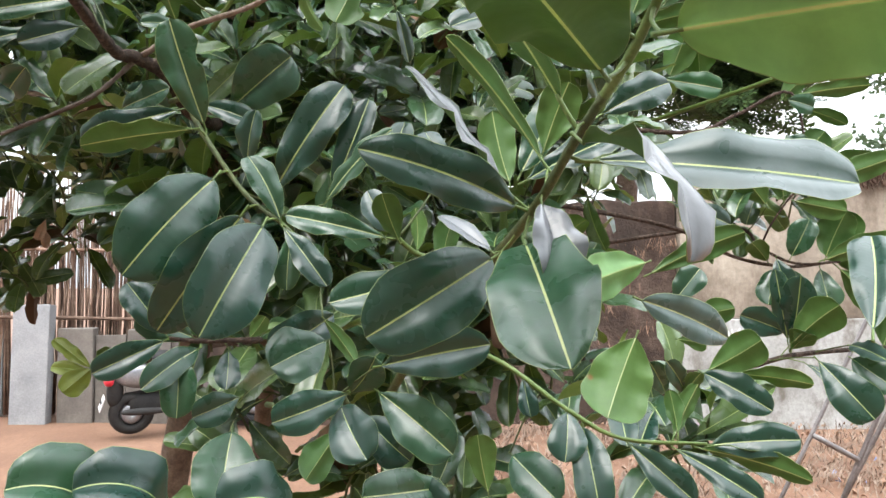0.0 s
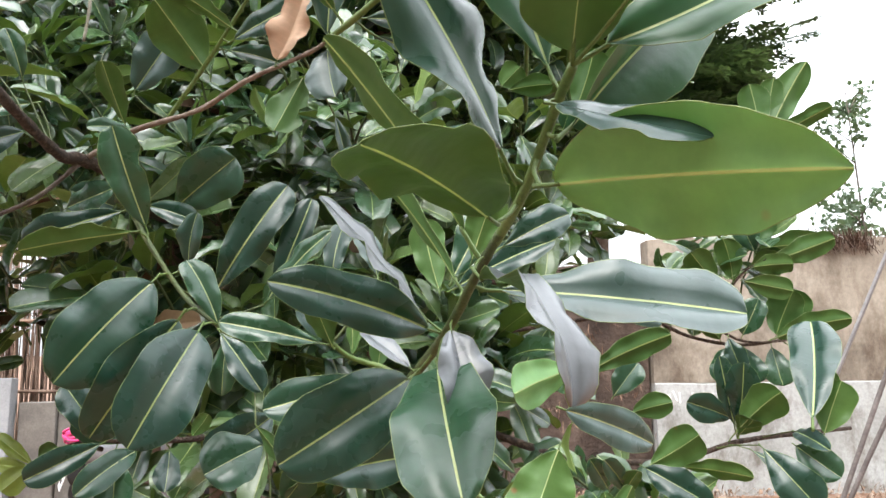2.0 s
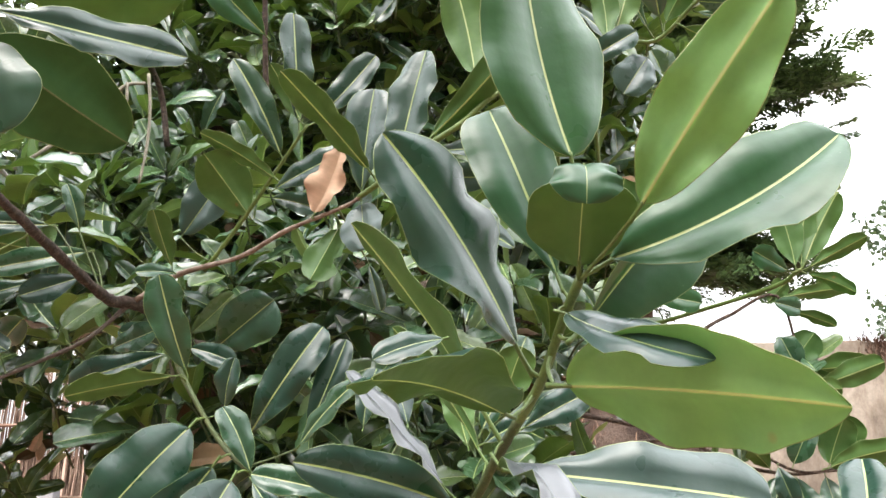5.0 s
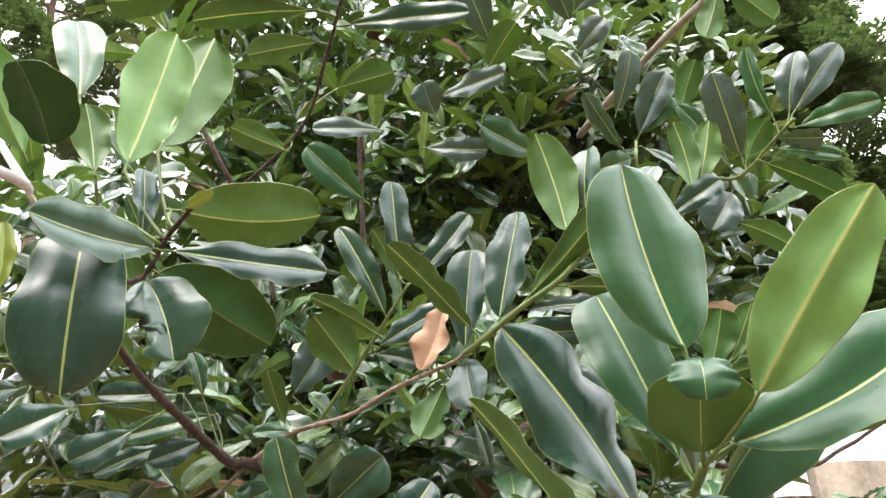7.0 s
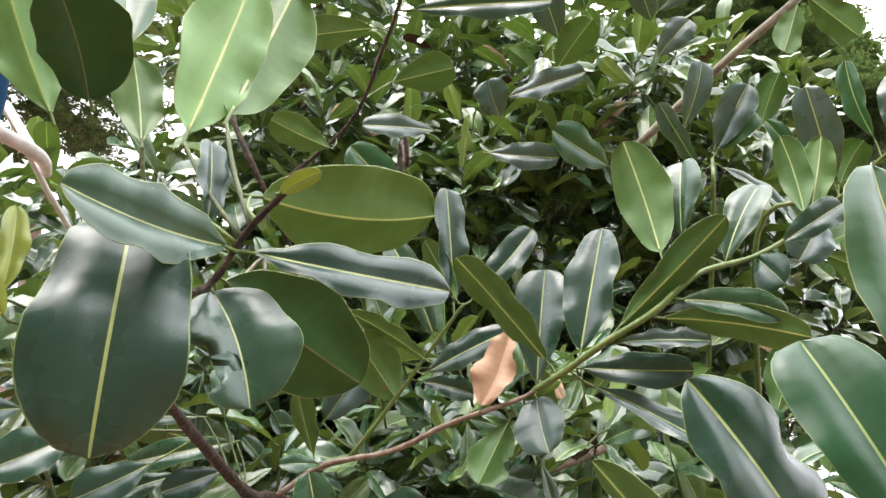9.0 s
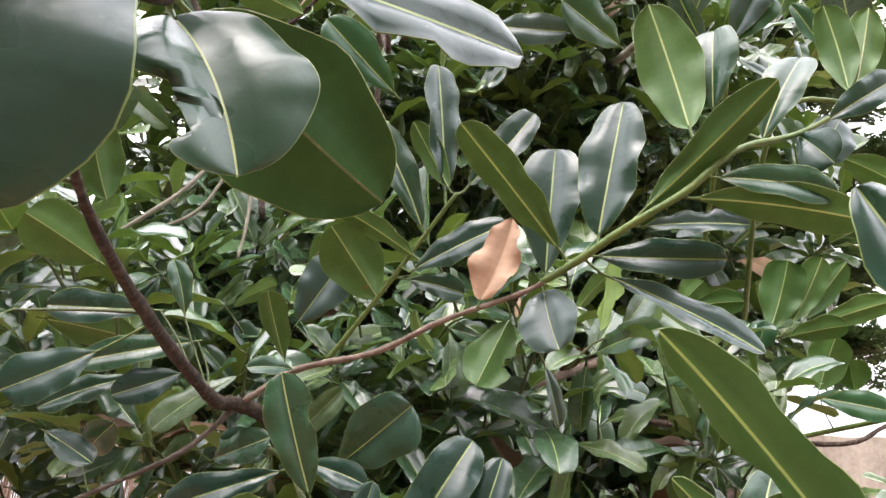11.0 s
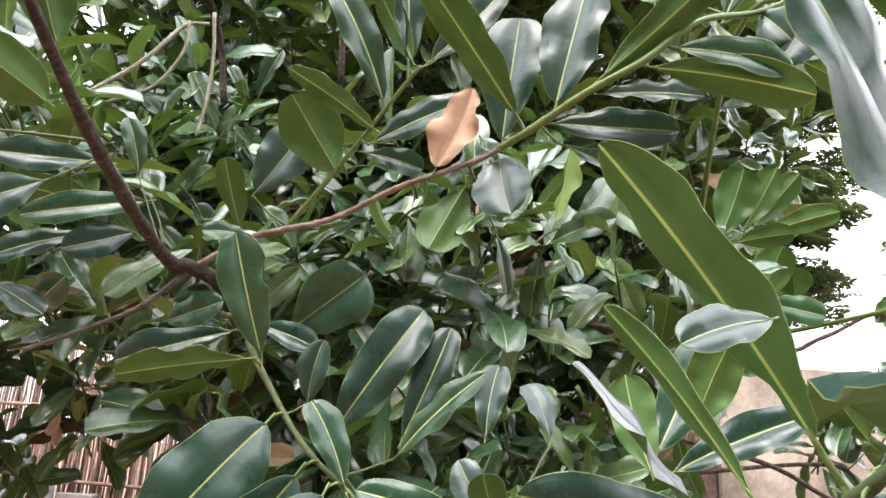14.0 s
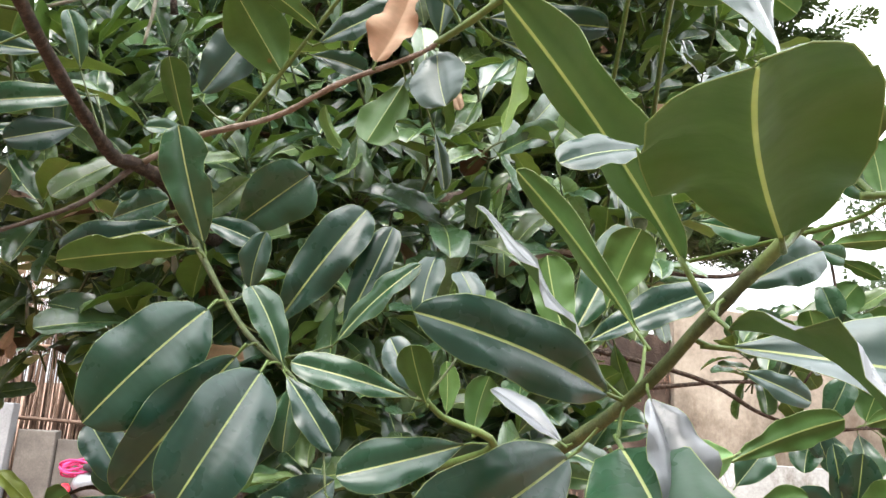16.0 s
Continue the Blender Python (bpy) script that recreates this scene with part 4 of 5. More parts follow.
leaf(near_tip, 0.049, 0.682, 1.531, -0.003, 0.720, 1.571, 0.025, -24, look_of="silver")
leaf(near_tip, 0.116, 0.854, 1.652, 0.146, 0.829, 1.737, 0.049, -63, look_of="pale", bend=15, fold=0)
leaf(near_tip, 0.117, 0.551, 1.630, 0.178, 0.564, 1.661, 0.029, 75)
leaf(near_tip, 0.199, 0.743, 1.456, 0.159, 0.708, 1.374, 0.066, 143, lead=0.72, blunt=0.42, fold=5)
leaf(near_tip, 0.199, 0.762, 1.490, 0.314, 0.804, 1.444, 0.043, 88, look_of="pale")
leaf(near_tip, 0.096, 0.639, 1.601, 0.003, 0.672, 1.736, 0.025, 49)
leaf(near_tip, 0.062, 0.522, 1.702, 0.005, 0.498, 1.682, 0.027, -50, bend=18, fold=6, lead=0.7, joined=False)
left_twig = tube("branch", [(-0.44, 1.16, 1.8, 0.005), (-0.386, 1.077, 1.781, 0.0042), (-0.354, 1.047, 1.73, 0.004), (-0.279, 1.016, 1.632, 0.0035), (-0.212, 0.975, 1.581, 0.003), (-0.164, 0.965, 1.531, 0.0025)], STEM_GREEN, tree, "thin drooping green-brown twig", 9, 6, 0.1, 30)
leaf(left_twig, -0.311, 1.010, 1.663, -0.407, 0.920, 1.515, 0.100, -80, bend=20, lead=0.58, blunt=0.47, wave=0.03)
leaf(left_twig, -0.263, 0.979, 1.611, -0.379, 0.966, 1.442, 0.079, -108, lead=0.6, blunt=0.5)
leaf(left_twig, -0.231, 0.952, 1.592, -0.289, 0.863, 1.441, 0.092, -64, lead=0.6, blunt=0.5)
leaf(left_twig, -0.347, 1.027, 1.727, -0.497, 0.985, 1.694, 0.051, 44)
leaf(left_twig, -0.385, 1.080, 1.770, -0.535, 1.062, 1.718, 0.048, -86)
leaf(left_twig, -0.344, 1.048, 1.724, -0.383, 0.996, 1.874, 0.058, -127, fold=14, bite=0.3)
leaf(left_twig, -0.340, 1.120, 1.771, -0.234, 1.100, 1.855, 0.086, 116)
leaf(left_twig, -0.370, 1.098, 1.780, -0.290, 1.102, 1.753, 0.037, 78)
leaf(left_twig, -0.282, 1.037, 1.676, -0.266, 1.020, 1.752, 0.040, 121)
leaf(left_twig, -0.215, 0.974, 1.583, -0.264, 0.975, 1.677, 0.041, -61)
leaf(left_twig, -0.214, 0.954, 1.583, -0.148, 0.930, 1.501, 0.039, 47)
leaf(left_twig, -0.201, 0.956, 1.574, -0.205, 0.952, 1.496, 0.036, 10)
limb = tube("branch", [(-0.63, 1.97, 1.68, 0.0192), (-0.469, 1.536, 1.811, 0.0152), (-0.442, 1.236, 1.809, 0.0124), (-0.448, 1.167, 1.843, 0.0108), (-0.474, 1.103, 1.854, 0.01), (-0.487, 1.053, 1.851, 0.0084), (-0.453, 0.824, 1.87, 0.0064), (-0.38, 0.574, 1.866, 0.00384), (-0.346, 0.466, 1.878, 0.00272), (-0.232, 0.303, 1.835, 0.00208), (-0.217, 0.31, 1.849, 0.00184), (-0.199, 0.301, 1.872, 0.00168), (-0.176, 0.287, 1.885, 0.0016)], BARK_TWIG, tree, "red-brown knobbly limb", 10, 8, 0.2, 43)
leaf(limb, -0.254, 0.289, 1.897, -0.237, 0.275, 1.757, 0.063, 28, fold=4, lead=0.8, blunt=0.5, bend=55)
leaf(limb, -0.204, 0.305, 1.863, -0.250, 0.231, 1.860, 0.037, -83, lead=0.7, sway=25, bend=7)
leaf(limb, -0.204, 0.301, 1.893, -0.119, 0.382, 1.923, 0.058, -40, lead=0.62, blunt=0.48, sway=22, bend=-13)
leaf(limb, -0.206, 0.305, 1.864, -0.106, 0.368, 1.866, 0.032, 76, lead=0.75, fold=5, sway=-15, bend=16)
leaf(limb, -0.226, 0.324, 1.862, -0.167, 0.422, 1.830, 0.068, -51, look_of="old", lead=0.7, blunt=0.6)
leaf(limb, -0.223, 0.319, 1.853, -0.189, 0.314, 1.787, 0.054, 56, bite=0.93, gnaw=(0.66, 0.16), fold=14, lead=0.6, sway=18, bend=34, rows=40)
leaf(limb, -0.228, 0.316, 1.877, -0.236, 0.316, 1.939, 0.020, -29)
leaf(limb, -0.258, 0.323, 1.941, -0.242, 0.335, 2.088, 0.054, -80, look_of="thin", lead=0.7, sway=4, bend=6, blunt=0.45)
leaf(limb, -0.242, 0.336, 1.964, -0.228, 0.373, 2.114, 0.058, -120, look_of="lit")
leaf(limb, -0.288, 0.283, 1.939, -0.287, 0.230, 1.980, 0.055, -1, lead=0.5, look_of="old", blunt=0.42, sway=14, bend=10)
leaf(limb, -0.290, 0.334, 1.950, -0.314, 0.335, 2.024, 0.031, 112)
leaf(limb, -0.340, 0.319, 1.959, -0.373, 0.276, 2.050, 0.046, 57, look_of="thin")
leaf(limb, -0.319, 0.335, 2.023, -0.361, 0.356, 2.141, 0.043, -34, fold=12, look_of="fresh")
leaf(limb, -0.180, 0.287, 1.884, -0.153, 0.269, 1.884, 0.009, 139, look_of="young")
leaf(limb, -0.450, 0.444, 1.902, -0.456, 0.437, 1.978, 0.021, -81, look_of="young")
leaf(limb, -0.444, 0.453, 1.887, -0.467, 0.380, 1.929, 0.037, -111, look_of="young")
leaf(limb, -0.546, 0.572, 1.844, -0.557, 0.532, 1.807, 0.036, 105)
leaf(limb, -0.517, 0.684, 1.860, -0.576, 0.639, 1.815, 0.050, -79)
leaf(limb, -0.573, 0.662, 1.880, -0.631, 0.609, 1.851, 0.041, -91)
leaf(limb, -0.476, 0.757, 1.845, -0.534, 0.713, 1.798, 0.044, -86)
tube("branch", [(-0.465, 1.105, 1.858, 0.0042), (-0.399, 1.114, 1.904, 0.0042), (-0.278, 1.044, 1.913, 0.00364), (-0.187, 0.978, 1.936, 0.00336), (-0.094, 0.924, 1.953, 0.00294), (-0.058, 0.896, 1.964, 0.00252)], BARK_TAN, tree, "slender grey-brown side branch", 10, 8, 0.2, 64)
green_tip = tube("branch", [(-0.07, 0.907, 1.961, 0.0042), (-0.035, 0.878, 1.974, 0.0043), (0.019, 0.84, 2.001, 0.004), (0.074, 0.822, 2.03, 0.004), (0.129, 0.819, 2.076, 0.0035), (0.205, 0.844, 2.109, 0.003), (0.275, 0.855, 2.152, 0.0025)], STEM_FRESH, tree, "green end of the side branch", 9, 6, 0.1, 65)
leaf(green_tip, -0.144, 0.946, 1.942, -0.102, 0.931, 2.049, 0.056, 91, look_of="dead", wave=0.075, lead=0.62, blunt=0.7, fold=20, sway=-17, bite=0.3, gnaw=(0.72, 0.06), rows=30, bend=-7)
leaf(green_tip, -0.044, 0.886, 1.980, -0.156, 0.775, 2.087, 0.045, 20)
leaf(green_tip, -0.067, 0.904, 1.955, -0.051, 0.897, 2.124, 0.074, 93)
leaf(green_tip, -0.014, 0.866, 1.983, 0.026, 0.865, 2.167, 0.070, 68)
leaf(green_tip, 0.024, 0.838, 2.007, 0.154, 0.753, 2.117, 0.042, -43)
leaf(green_tip, -0.023, 0.876, 1.980, 0.118, 0.858, 1.969, 0.043, 87)
leaf(green_tip, 0.025, 0.841, 1.999, 0.136, 0.828, 1.995, 0.027, 74, look_of="pale")
leaf(green_tip, 0.069, 0.824, 2.025, 0.237, 0.805, 1.989, 0.047, -43)
leaf(green_tip, 0.097, 0.818, 2.045, 0.221, 0.814, 2.020, 0.038, 90)
leaf(green_tip, 0.098, 0.858, 2.110, 0.062, 0.852, 2.294, 0.073, 54)
leaf(green_tip, 0.126, 0.868, 2.146, 0.139, 0.868, 2.266, 0.064, 57)
leaf(green_tip, 0.170, 0.865, 2.104, 0.234, 0.868, 2.225, 0.051, 63)
leaf(green_tip, 0.206, 0.853, 2.115, 0.225, 0.821, 2.061, 0.047, 79)
leaf(green_tip, 0.233, 0.851, 2.124, 0.321, 0.848, 2.180, 0.038, 96)
leaf(green_tip, 0.291, 0.888, 2.181, 0.278, 0.882, 2.310, 0.044, 27)
leaf(green_tip, 0.294, 0.888, 2.181, 0.333, 0.887, 2.309, 0.044, -96)
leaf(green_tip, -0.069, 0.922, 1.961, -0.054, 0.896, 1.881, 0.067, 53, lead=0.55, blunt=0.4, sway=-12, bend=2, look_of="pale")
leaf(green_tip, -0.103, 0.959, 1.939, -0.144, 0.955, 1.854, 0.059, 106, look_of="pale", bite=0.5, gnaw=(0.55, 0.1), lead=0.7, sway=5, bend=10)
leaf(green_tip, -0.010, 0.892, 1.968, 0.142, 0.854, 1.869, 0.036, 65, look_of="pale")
leaf(green_tip, -0.066, 0.982, 1.888, -0.048, 1.009, 1.817, 0.026, 101)
leaf(green_tip, -0.399, 1.114, 1.904, -0.454, 1.070, 1.897, 0.026, -71)
mid_twig = tube("branch", [(-0.376, 1.163, 1.921, 0.004), (-0.296, 1.116, 2.005, 0.0035), (-0.219, 1.059, 2.086, 0.003), (-0.176, 1.025, 2.13, 0.0025)], STEM_FRESH, tree, "slender green twig", 9, 6, 0.1, 87)
leaf(mid_twig, -0.284, 1.119, 1.998, -0.351, 1.048, 2.092, 0.085, 51)
leaf(mid_twig, -0.219, 1.062, 2.079, -0.303, 1.016, 2.248, 0.049, -101, wave=0.035)
leaf(mid_twig, -0.192, 1.038, 2.119, -0.206, 1.013, 2.331, 0.055, -116)
leaf(mid_twig, -0.183, 1.024, 2.130, -0.237, 1.005, 2.232, 0.039, 43)
leaf(mid_twig, -0.169, 1.034, 2.135, -0.068, 1.037, 2.262, 0.050, 89)
leaf(mid_twig, -0.226, 1.072, 2.049, -0.356, 1.036, 2.125, 0.036, 37)
leaf(mid_twig, -0.256, 1.098, 2.033, -0.167, 1.092, 2.008, 0.038, 87)
leaf(mid_twig, -0.429, 1.160, 1.919, -0.446, 1.093, 2.012, 0.046, 2)
leaf(mid_twig, -0.420, 1.151, 1.975, -0.348, 1.137, 2.082, 0.077, 103, look_of="pale")
leaf(mid_twig, -0.245, 1.077, 2.034, -0.107, 1.043, 2.093, 0.049, 87)
mid_cluster = tube("branch", [(-0.2, 1.3, 1.42, 0.006), (0.015, 0.967, 1.508, 0.0045), (-0.038, 0.919, 1.545, 0.0035), (-0.063, 0.894, 1.569, 0.003)], STEM_FRESH, tree, "green twig with a fresh leaf tuft", 9, 6, 0.1, 98)
leaf(mid_cluster, 0.001, 0.944, 1.519, -0.139, 0.893, 1.481, 0.052, -76)
leaf(mid_cluster, -0.053, 0.897, 1.553, -0.073, 0.864, 1.612, 0.036, 25)
leaf(mid_cluster, -0.060, 0.905, 1.564, -0.097, 0.923, 1.623, 0.036, -68, look_of="pale")
leaf(mid_cluster, -0.060, 0.906, 1.559, -0.194, 0.891, 1.589, 0.036, -72)
leaf(mid_cluster, -0.032, 0.919, 1.543, -0.035, 0.927, 1.602, 0.024, 125)
leaf(mid_cluster, -0.003, 0.944, 1.523, 0.013, 0.949, 1.590, 0.036, -84)
leaf(mid_cluster, -0.069, 0.990, 1.642, -0.054, 1.022, 1.734, 0.038, 18)
leaf(mid_cluster, -0.173, 1.096, 1.632, -0.115, 1.112, 1.791, 0.051, 68)
leaf(mid_cluster, -0.269, 1.099, 1.626, -0.153, 1.108, 1.812, 0.070, 89, bend=40)
leaf(mid_cluster, -0.176, 1.048, 1.617, -0.071, 1.004, 1.721, 0.036, 74)
leaf(mid_cluster, 0.079, 0.841, 1.615, 0.059, 0.861, 1.711, 0.044, 117)
leaf(mid_cluster, 0.087, 0.840, 1.619, 0.215, 0.825, 1.679, 0.039, 68)
leaf(mid_cluster, 0.091, 0.889, 1.630, 0.160, 0.930, 1.765, 0.050, 50)
leaf(mid_cluster, -0.000, 0.938, 1.645, -0.024, 0.965, 1.708, 0.035, -17, look_of="pale")
low_branch = tube("branch", [(-0.05, 1.1, 1.42, 0.00432), (0.062, 0.986, 1.407, 0.00324), (0.155, 0.929, 1.347, 0.00288), (0.221, 0.911, 1.313, 0.00259), (0.327, 0.911, 1.306, 0.00202)], STEM_FRESH, tree, "drooping green branchlet", 9, 6, 0.1, 113)
leaf(low_branch, 0.323, 0.911, 1.304, 0.434, 0.891, 1.315, 0.042, 67)
leaf(low_branch, 0.309, 0.912, 1.303, 0.438, 0.873, 1.270, 0.032, -61)
leaf(low_branch, 0.281, 0.911, 1.304, 0.375, 0.864, 1.249, 0.034, 59)
leaf(low_branch, 0.225, 0.911, 1.311, 0.296, 0.864, 1.248, 0.039, 68)
leaf(low_branch, 0.176, 0.930, 1.331, 0.184, 0.865, 1.238, 0.048, 23)
leaf(low_branch, 0.158, 0.929, 1.347, 0.148, 0.892, 1.288, 0.047, -15)
leaf(low_branch, 0.104, 0.957, 1.386, 0.113, 0.940, 1.334, 0.027, 17)
leaf(low_branch, 0.284, 0.911, 1.310, 0.323, 0.928, 1.377, 0.025, -101)
leaf(low_branch, 0.292, 0.911, 1.317, 0.287, 0.928, 1.370, 0.023, 129)
low_tuft = tube("branch", [(-0.3, 1.25, 1.3, 0.005), (-0.129, 0.96, 1.329, 0.004), (-0.125, 0.908, 1.369, 0.003)], STEM_GREEN, tree, "short green side shoot", 9, 6, 0.1, 123)
leaf(low_tuft, -0.082, 0.856, 1.406, 0.052, 0.804, 1.437, 0.054, 88)
leaf(low_tuft, -0.111, 0.908, 1.371, -0.198, 0.849, 1.343, 0.048, -73)
leaf(low_tuft, -0.116, 0.908, 1.366, -0.080, 0.866, 1.417, 0.044, 144)
leaf(low_tuft, -0.085, 0.888, 1.379, 0.011, 0.831, 1.311, 0.060, 72)
leaf(low_tuft, -0.129, 0.909, 1.357, -0.088, 0.852, 1.300, 0.059, 48)
leaf(low_tuft, -0.104, 0.940, 1.340, -0.041, 0.912, 1.285, 0.053, 67)
leaf(low_tuft, -0.136, 0.961, 1.314, -0.171, 0.914, 1.261, 0.046, 112)
leaf(low_tuft, 0.012, 0.965, 1.240, -0.095, 0.864, 1.254, 0.056, -68)
leaf(low_tuft, -0.062, 0.964, 1.259, 0.004, 0.916, 1.226, 0.043, 53)
leaf(low_tuft, 0.057, 0.915, 1.240, 0.043, 0.911, 1.317, 0.039, 64)
leaf(low_tuft, 0.086, 0.963, 1.285, 0.141, 0.895, 1.239, 0.060, 52)
leaf(low_tuft, -0.155, 1.005, 1.429, -0.226, 0.957, 1.395, 0.079, -60)
leaf(low_tuft, -0.150, 1.053, 1.466, -0.237, 1.006, 1.409, 0.064, -82)
leaf(low_tuft, -0.150, 0.903, 1.464, -0.106, 0.886, 1.410, 0.022, -85)
left_low = tube("branch", [(-0.6, 1.9, 1.35, 0.007), (-0.315, 1.256, 1.409, 0.005), (-0.389, 1.156, 1.415, 0.004), (-0.415, 1.106, 1.423, 0.003)], BARK_TWIG, tree, "thin dark twig", 9, 6, 0.1, 138)
leaf(left_low, -0.415, 1.106, 1.422, -0.508, 1.058, 1.375, 0.044, -78)
leaf(left_low, -0.381, 1.156, 1.407, -0.437, 1.059, 1.352, 0.044, -58)
leaf(left_low, -0.409, 1.126, 1.407, -0.397, 1.092, 1.305, 0.053, 0)
leaf(left_low, -0.354, 1.207, 1.400, -0.344, 1.160, 1.338, 0.041, -9)
leaf(left_low, -0.284, 0.991, 1.314, -0.275, 0.916, 1.223, 0.085, -15, lead=0.7, blunt=0.42)
leaf(left_low, -0.321, 1.206, 1.414, -0.293, 1.204, 1.452, 0.028, -67)
leaf(left_low, -0.415, 1.106, 1.422, -0.479, 1.101, 1.507, 0.052, -68)
leaf(left_low, -0.389, 1.156, 1.418, -0.466, 1.104, 1.456, 0.053, -86)
leaf(left_low, -0.276, 1.009, 1.351, -0.328, 0.960, 1.329, 0.045, -77)
bottom_shoot = tube("branch", [(-0.42, 0.95, 0.9, 0.006), (-0.4, 0.869, 1.168, 0.005), (-0.382, 0.815, 1.231, 0.004)], STEM_GREEN, tree, "short green shoot from below", 9, 6, 0.1, 148)
leaf(bottom_shoot, -0.386, 0.815, 1.232, -0.435, 0.732, 1.299, 0.070, -52, bend=135, fold=20, wave=0.05, lead=0.75, blunt=0.5, sway=0, twist=14)
leaf(bottom_shoot, -0.301, 0.815, 1.235, -0.373, 0.742, 1.296, 0.060, -45, bend=135, fold=20, wave=0.05, lead=0.75, blunt=0.5, sway=0, twist=14)
leaf(bottom_shoot, -0.169, 0.835, 1.231, -0.236, 0.773, 1.269, 0.060, -40, bend=135, fold=20, wave=0.05, lead=0.75, blunt=0.5, sway=0, twist=14)
leaf(bottom_shoot, -0.451, 0.814, 1.253, -0.399, 0.772, 1.298, 0.031, 142)
low_side = tube("branch", [(-0.8, 2, 1.3, 0.006), (-0.69, 1.609, 1.361, 0.004), (-0.729, 1.511, 1.329, 0.003)], BARK_TWIG, tree, "thin twig", 9, 6, 0.1, 153)
leaf(low_side, -0.723, 1.511, 1.335, -0.761, 1.463, 1.290, 0.052, 111, look_of="young")
leaf(low_side, -0.723, 1.511, 1.329, -0.805, 1.508, 1.393, 0.031, -51, look_of="young")
leaf(low_side, -0.717, 1.511, 1.335, -0.676, 1.509, 1.364, 0.053, -68)
leaf(low_side, -0.729, 1.511, 1.323, -0.800, 1.491, 1.337, 0.031, -62, look_of="young")
right_branch = tube("branch", [(-0.1, 1.9, 1.5, 0.008), (0.25, 1.4, 1.37, 0.007), (0.472, 1.31, 1.347, 0.0055), (0.671, 1.409, 1.368, 0.005), (0.82, 1.458, 1.376, 0.0045), (0.953, 1.508, 1.379, 0.004)], BARK_TWIG, tree, "slender brown side branch", 9, 6, 0.1, 158)
leaf(right_branch, 0.666, 1.408, 1.389, 0.632, 1.380, 1.533, 0.041, -133)
leaf(right_branch, 0.674, 1.408, 1.391, 0.671, 1.361, 1.521, 0.062, 155)
leaf(right_branch, 0.660, 1.388, 1.391, 0.710, 1.303, 1.468, 0.071, -66)
leaf(right_branch, 0.666, 1.407, 1.411, 0.565, 1.385, 1.447, 0.056, -95)
leaf(right_branch, 0.669, 1.408, 1.378, 0.679, 1.356, 1.414, 0.051, -37)
leaf(right_branch, 0.395, 1.108, 1.370, 0.461, 1.055, 1.424, 0.057, -85)
leaf(right_branch, 0.386, 1.108, 1.375, 0.477, 1.061, 1.321, 0.050, 66)
leaf(right_branch, 0.462, 1.159, 1.364, 0.562, 1.109, 1.353, 0.036, -57)
leaf(right_branch, 0.711, 1.206, 1.410, 0.826, 1.397, 1.598, 0.087, 1, bend=20)
leaf(right_branch, 0.664, 1.308, 1.377, 0.726, 1.233, 1.278, 0.073, 64)
leaf(right_branch, 0.725, 1.308, 1.377, 0.784, 1.261, 1.323, 0.061, 66)
leaf(right_branch, 0.669, 1.359, 1.362, 0.725, 1.312, 1.306, 0.026, 47, look_of="pale")
leaf(right_branch, 0.755, 1.257, 1.391, 0.794, 1.252, 1.489, 0.068, -113)
leaf(right_branch, 0.753, 1.357, 1.393, 0.739, 1.208, 1.377, 0.034, 38, look_of="pale")
leaf(right_branch, 0.249, 0.901, 1.513, 0.366, 0.878, 1.567, 0.035, -81, wave=0.04)
leaf(right_branch, 0.235, 0.820, 1.530, 0.154, 0.761, 1.504, 0.051, 95, look_of="thin")
leaf(right_branch, 0.308, 0.995, 1.619, 0.396, 0.997, 1.586, 0.033, 83, look_of="pale")
leaf(right_branch, 0.346, 1.103, 1.473, 0.389, 1.100, 1.528, 0.045, 68)
leaf(right_branch, 0.373, 1.104, 1.452, 0.434, 1.083, 1.469, 0.040, -82)
leaf(right_branch, 0.352, 1.106, 1.422, 0.381, 1.056, 1.417, 0.027, -79)
leaf(right_branch, 0.352, 1.060, 1.344, 0.308, 1.007, 1.398, 0.029, -122)
leaf(right_branch, 0.340, 1.060, 1.327, 0.355, 1.008, 1.382, 0.025, -29)
leaf(right_branch, 0.339, 1.110, 1.336, 0.299, 1.057, 1.392, 0.032, -126)
leaf(right_branch, 0.322, 1.111, 1.319, 0.269, 1.013, 1.273, 0.037, -12)
leaf(right_branch, 0.262, 1.110, 1.336, 0.254, 1.013, 1.281, 0.041, 3)
right_upper = tube("branch", [(0.2, 2, 1.75, 0.008), (0.601, 1.944, 1.664, 0.006), (0.783, 1.948, 1.581, 0.005), (0.935, 1.95, 1.555, 0.004), (1.057, 1.949, 1.57, 0.003)], BARK_TWIG, tree, "thin forked brown twig", 9, 6, 0.1, 184)
leaf(right_upper, 1.042, 1.949, 1.566, 1.084, 1.942, 1.707, 0.106, -107)
leaf(right_upper, 1.049, 1.949, 1.566, 1.133, 1.898, 1.583, 0.083, -78)
leaf(right_upper, 0.935, 1.950, 1.555, 0.941, 1.905, 1.453, 0.076, 26)
leaf(right_upper, 0.905, 1.950, 1.558, 0.852, 1.905, 1.453, 0.072, -10)
leaf(right_upper, 1.011, 1.950, 1.558, 1.015, 1.905, 1.446, 0.076, 14)
leaf(right_upper, 0.875, 1.949, 1.566, 0.808, 1.897, 1.616, 0.053, 34)
leaf(right_upper, 1.087, 1.949, 1.566, 1.160, 1.900, 1.542, 0.064, -70)
leaf(right_upper, 1.030, 1.900, 1.557, 1.118, 1.856, 1.426, 0.085, -67)
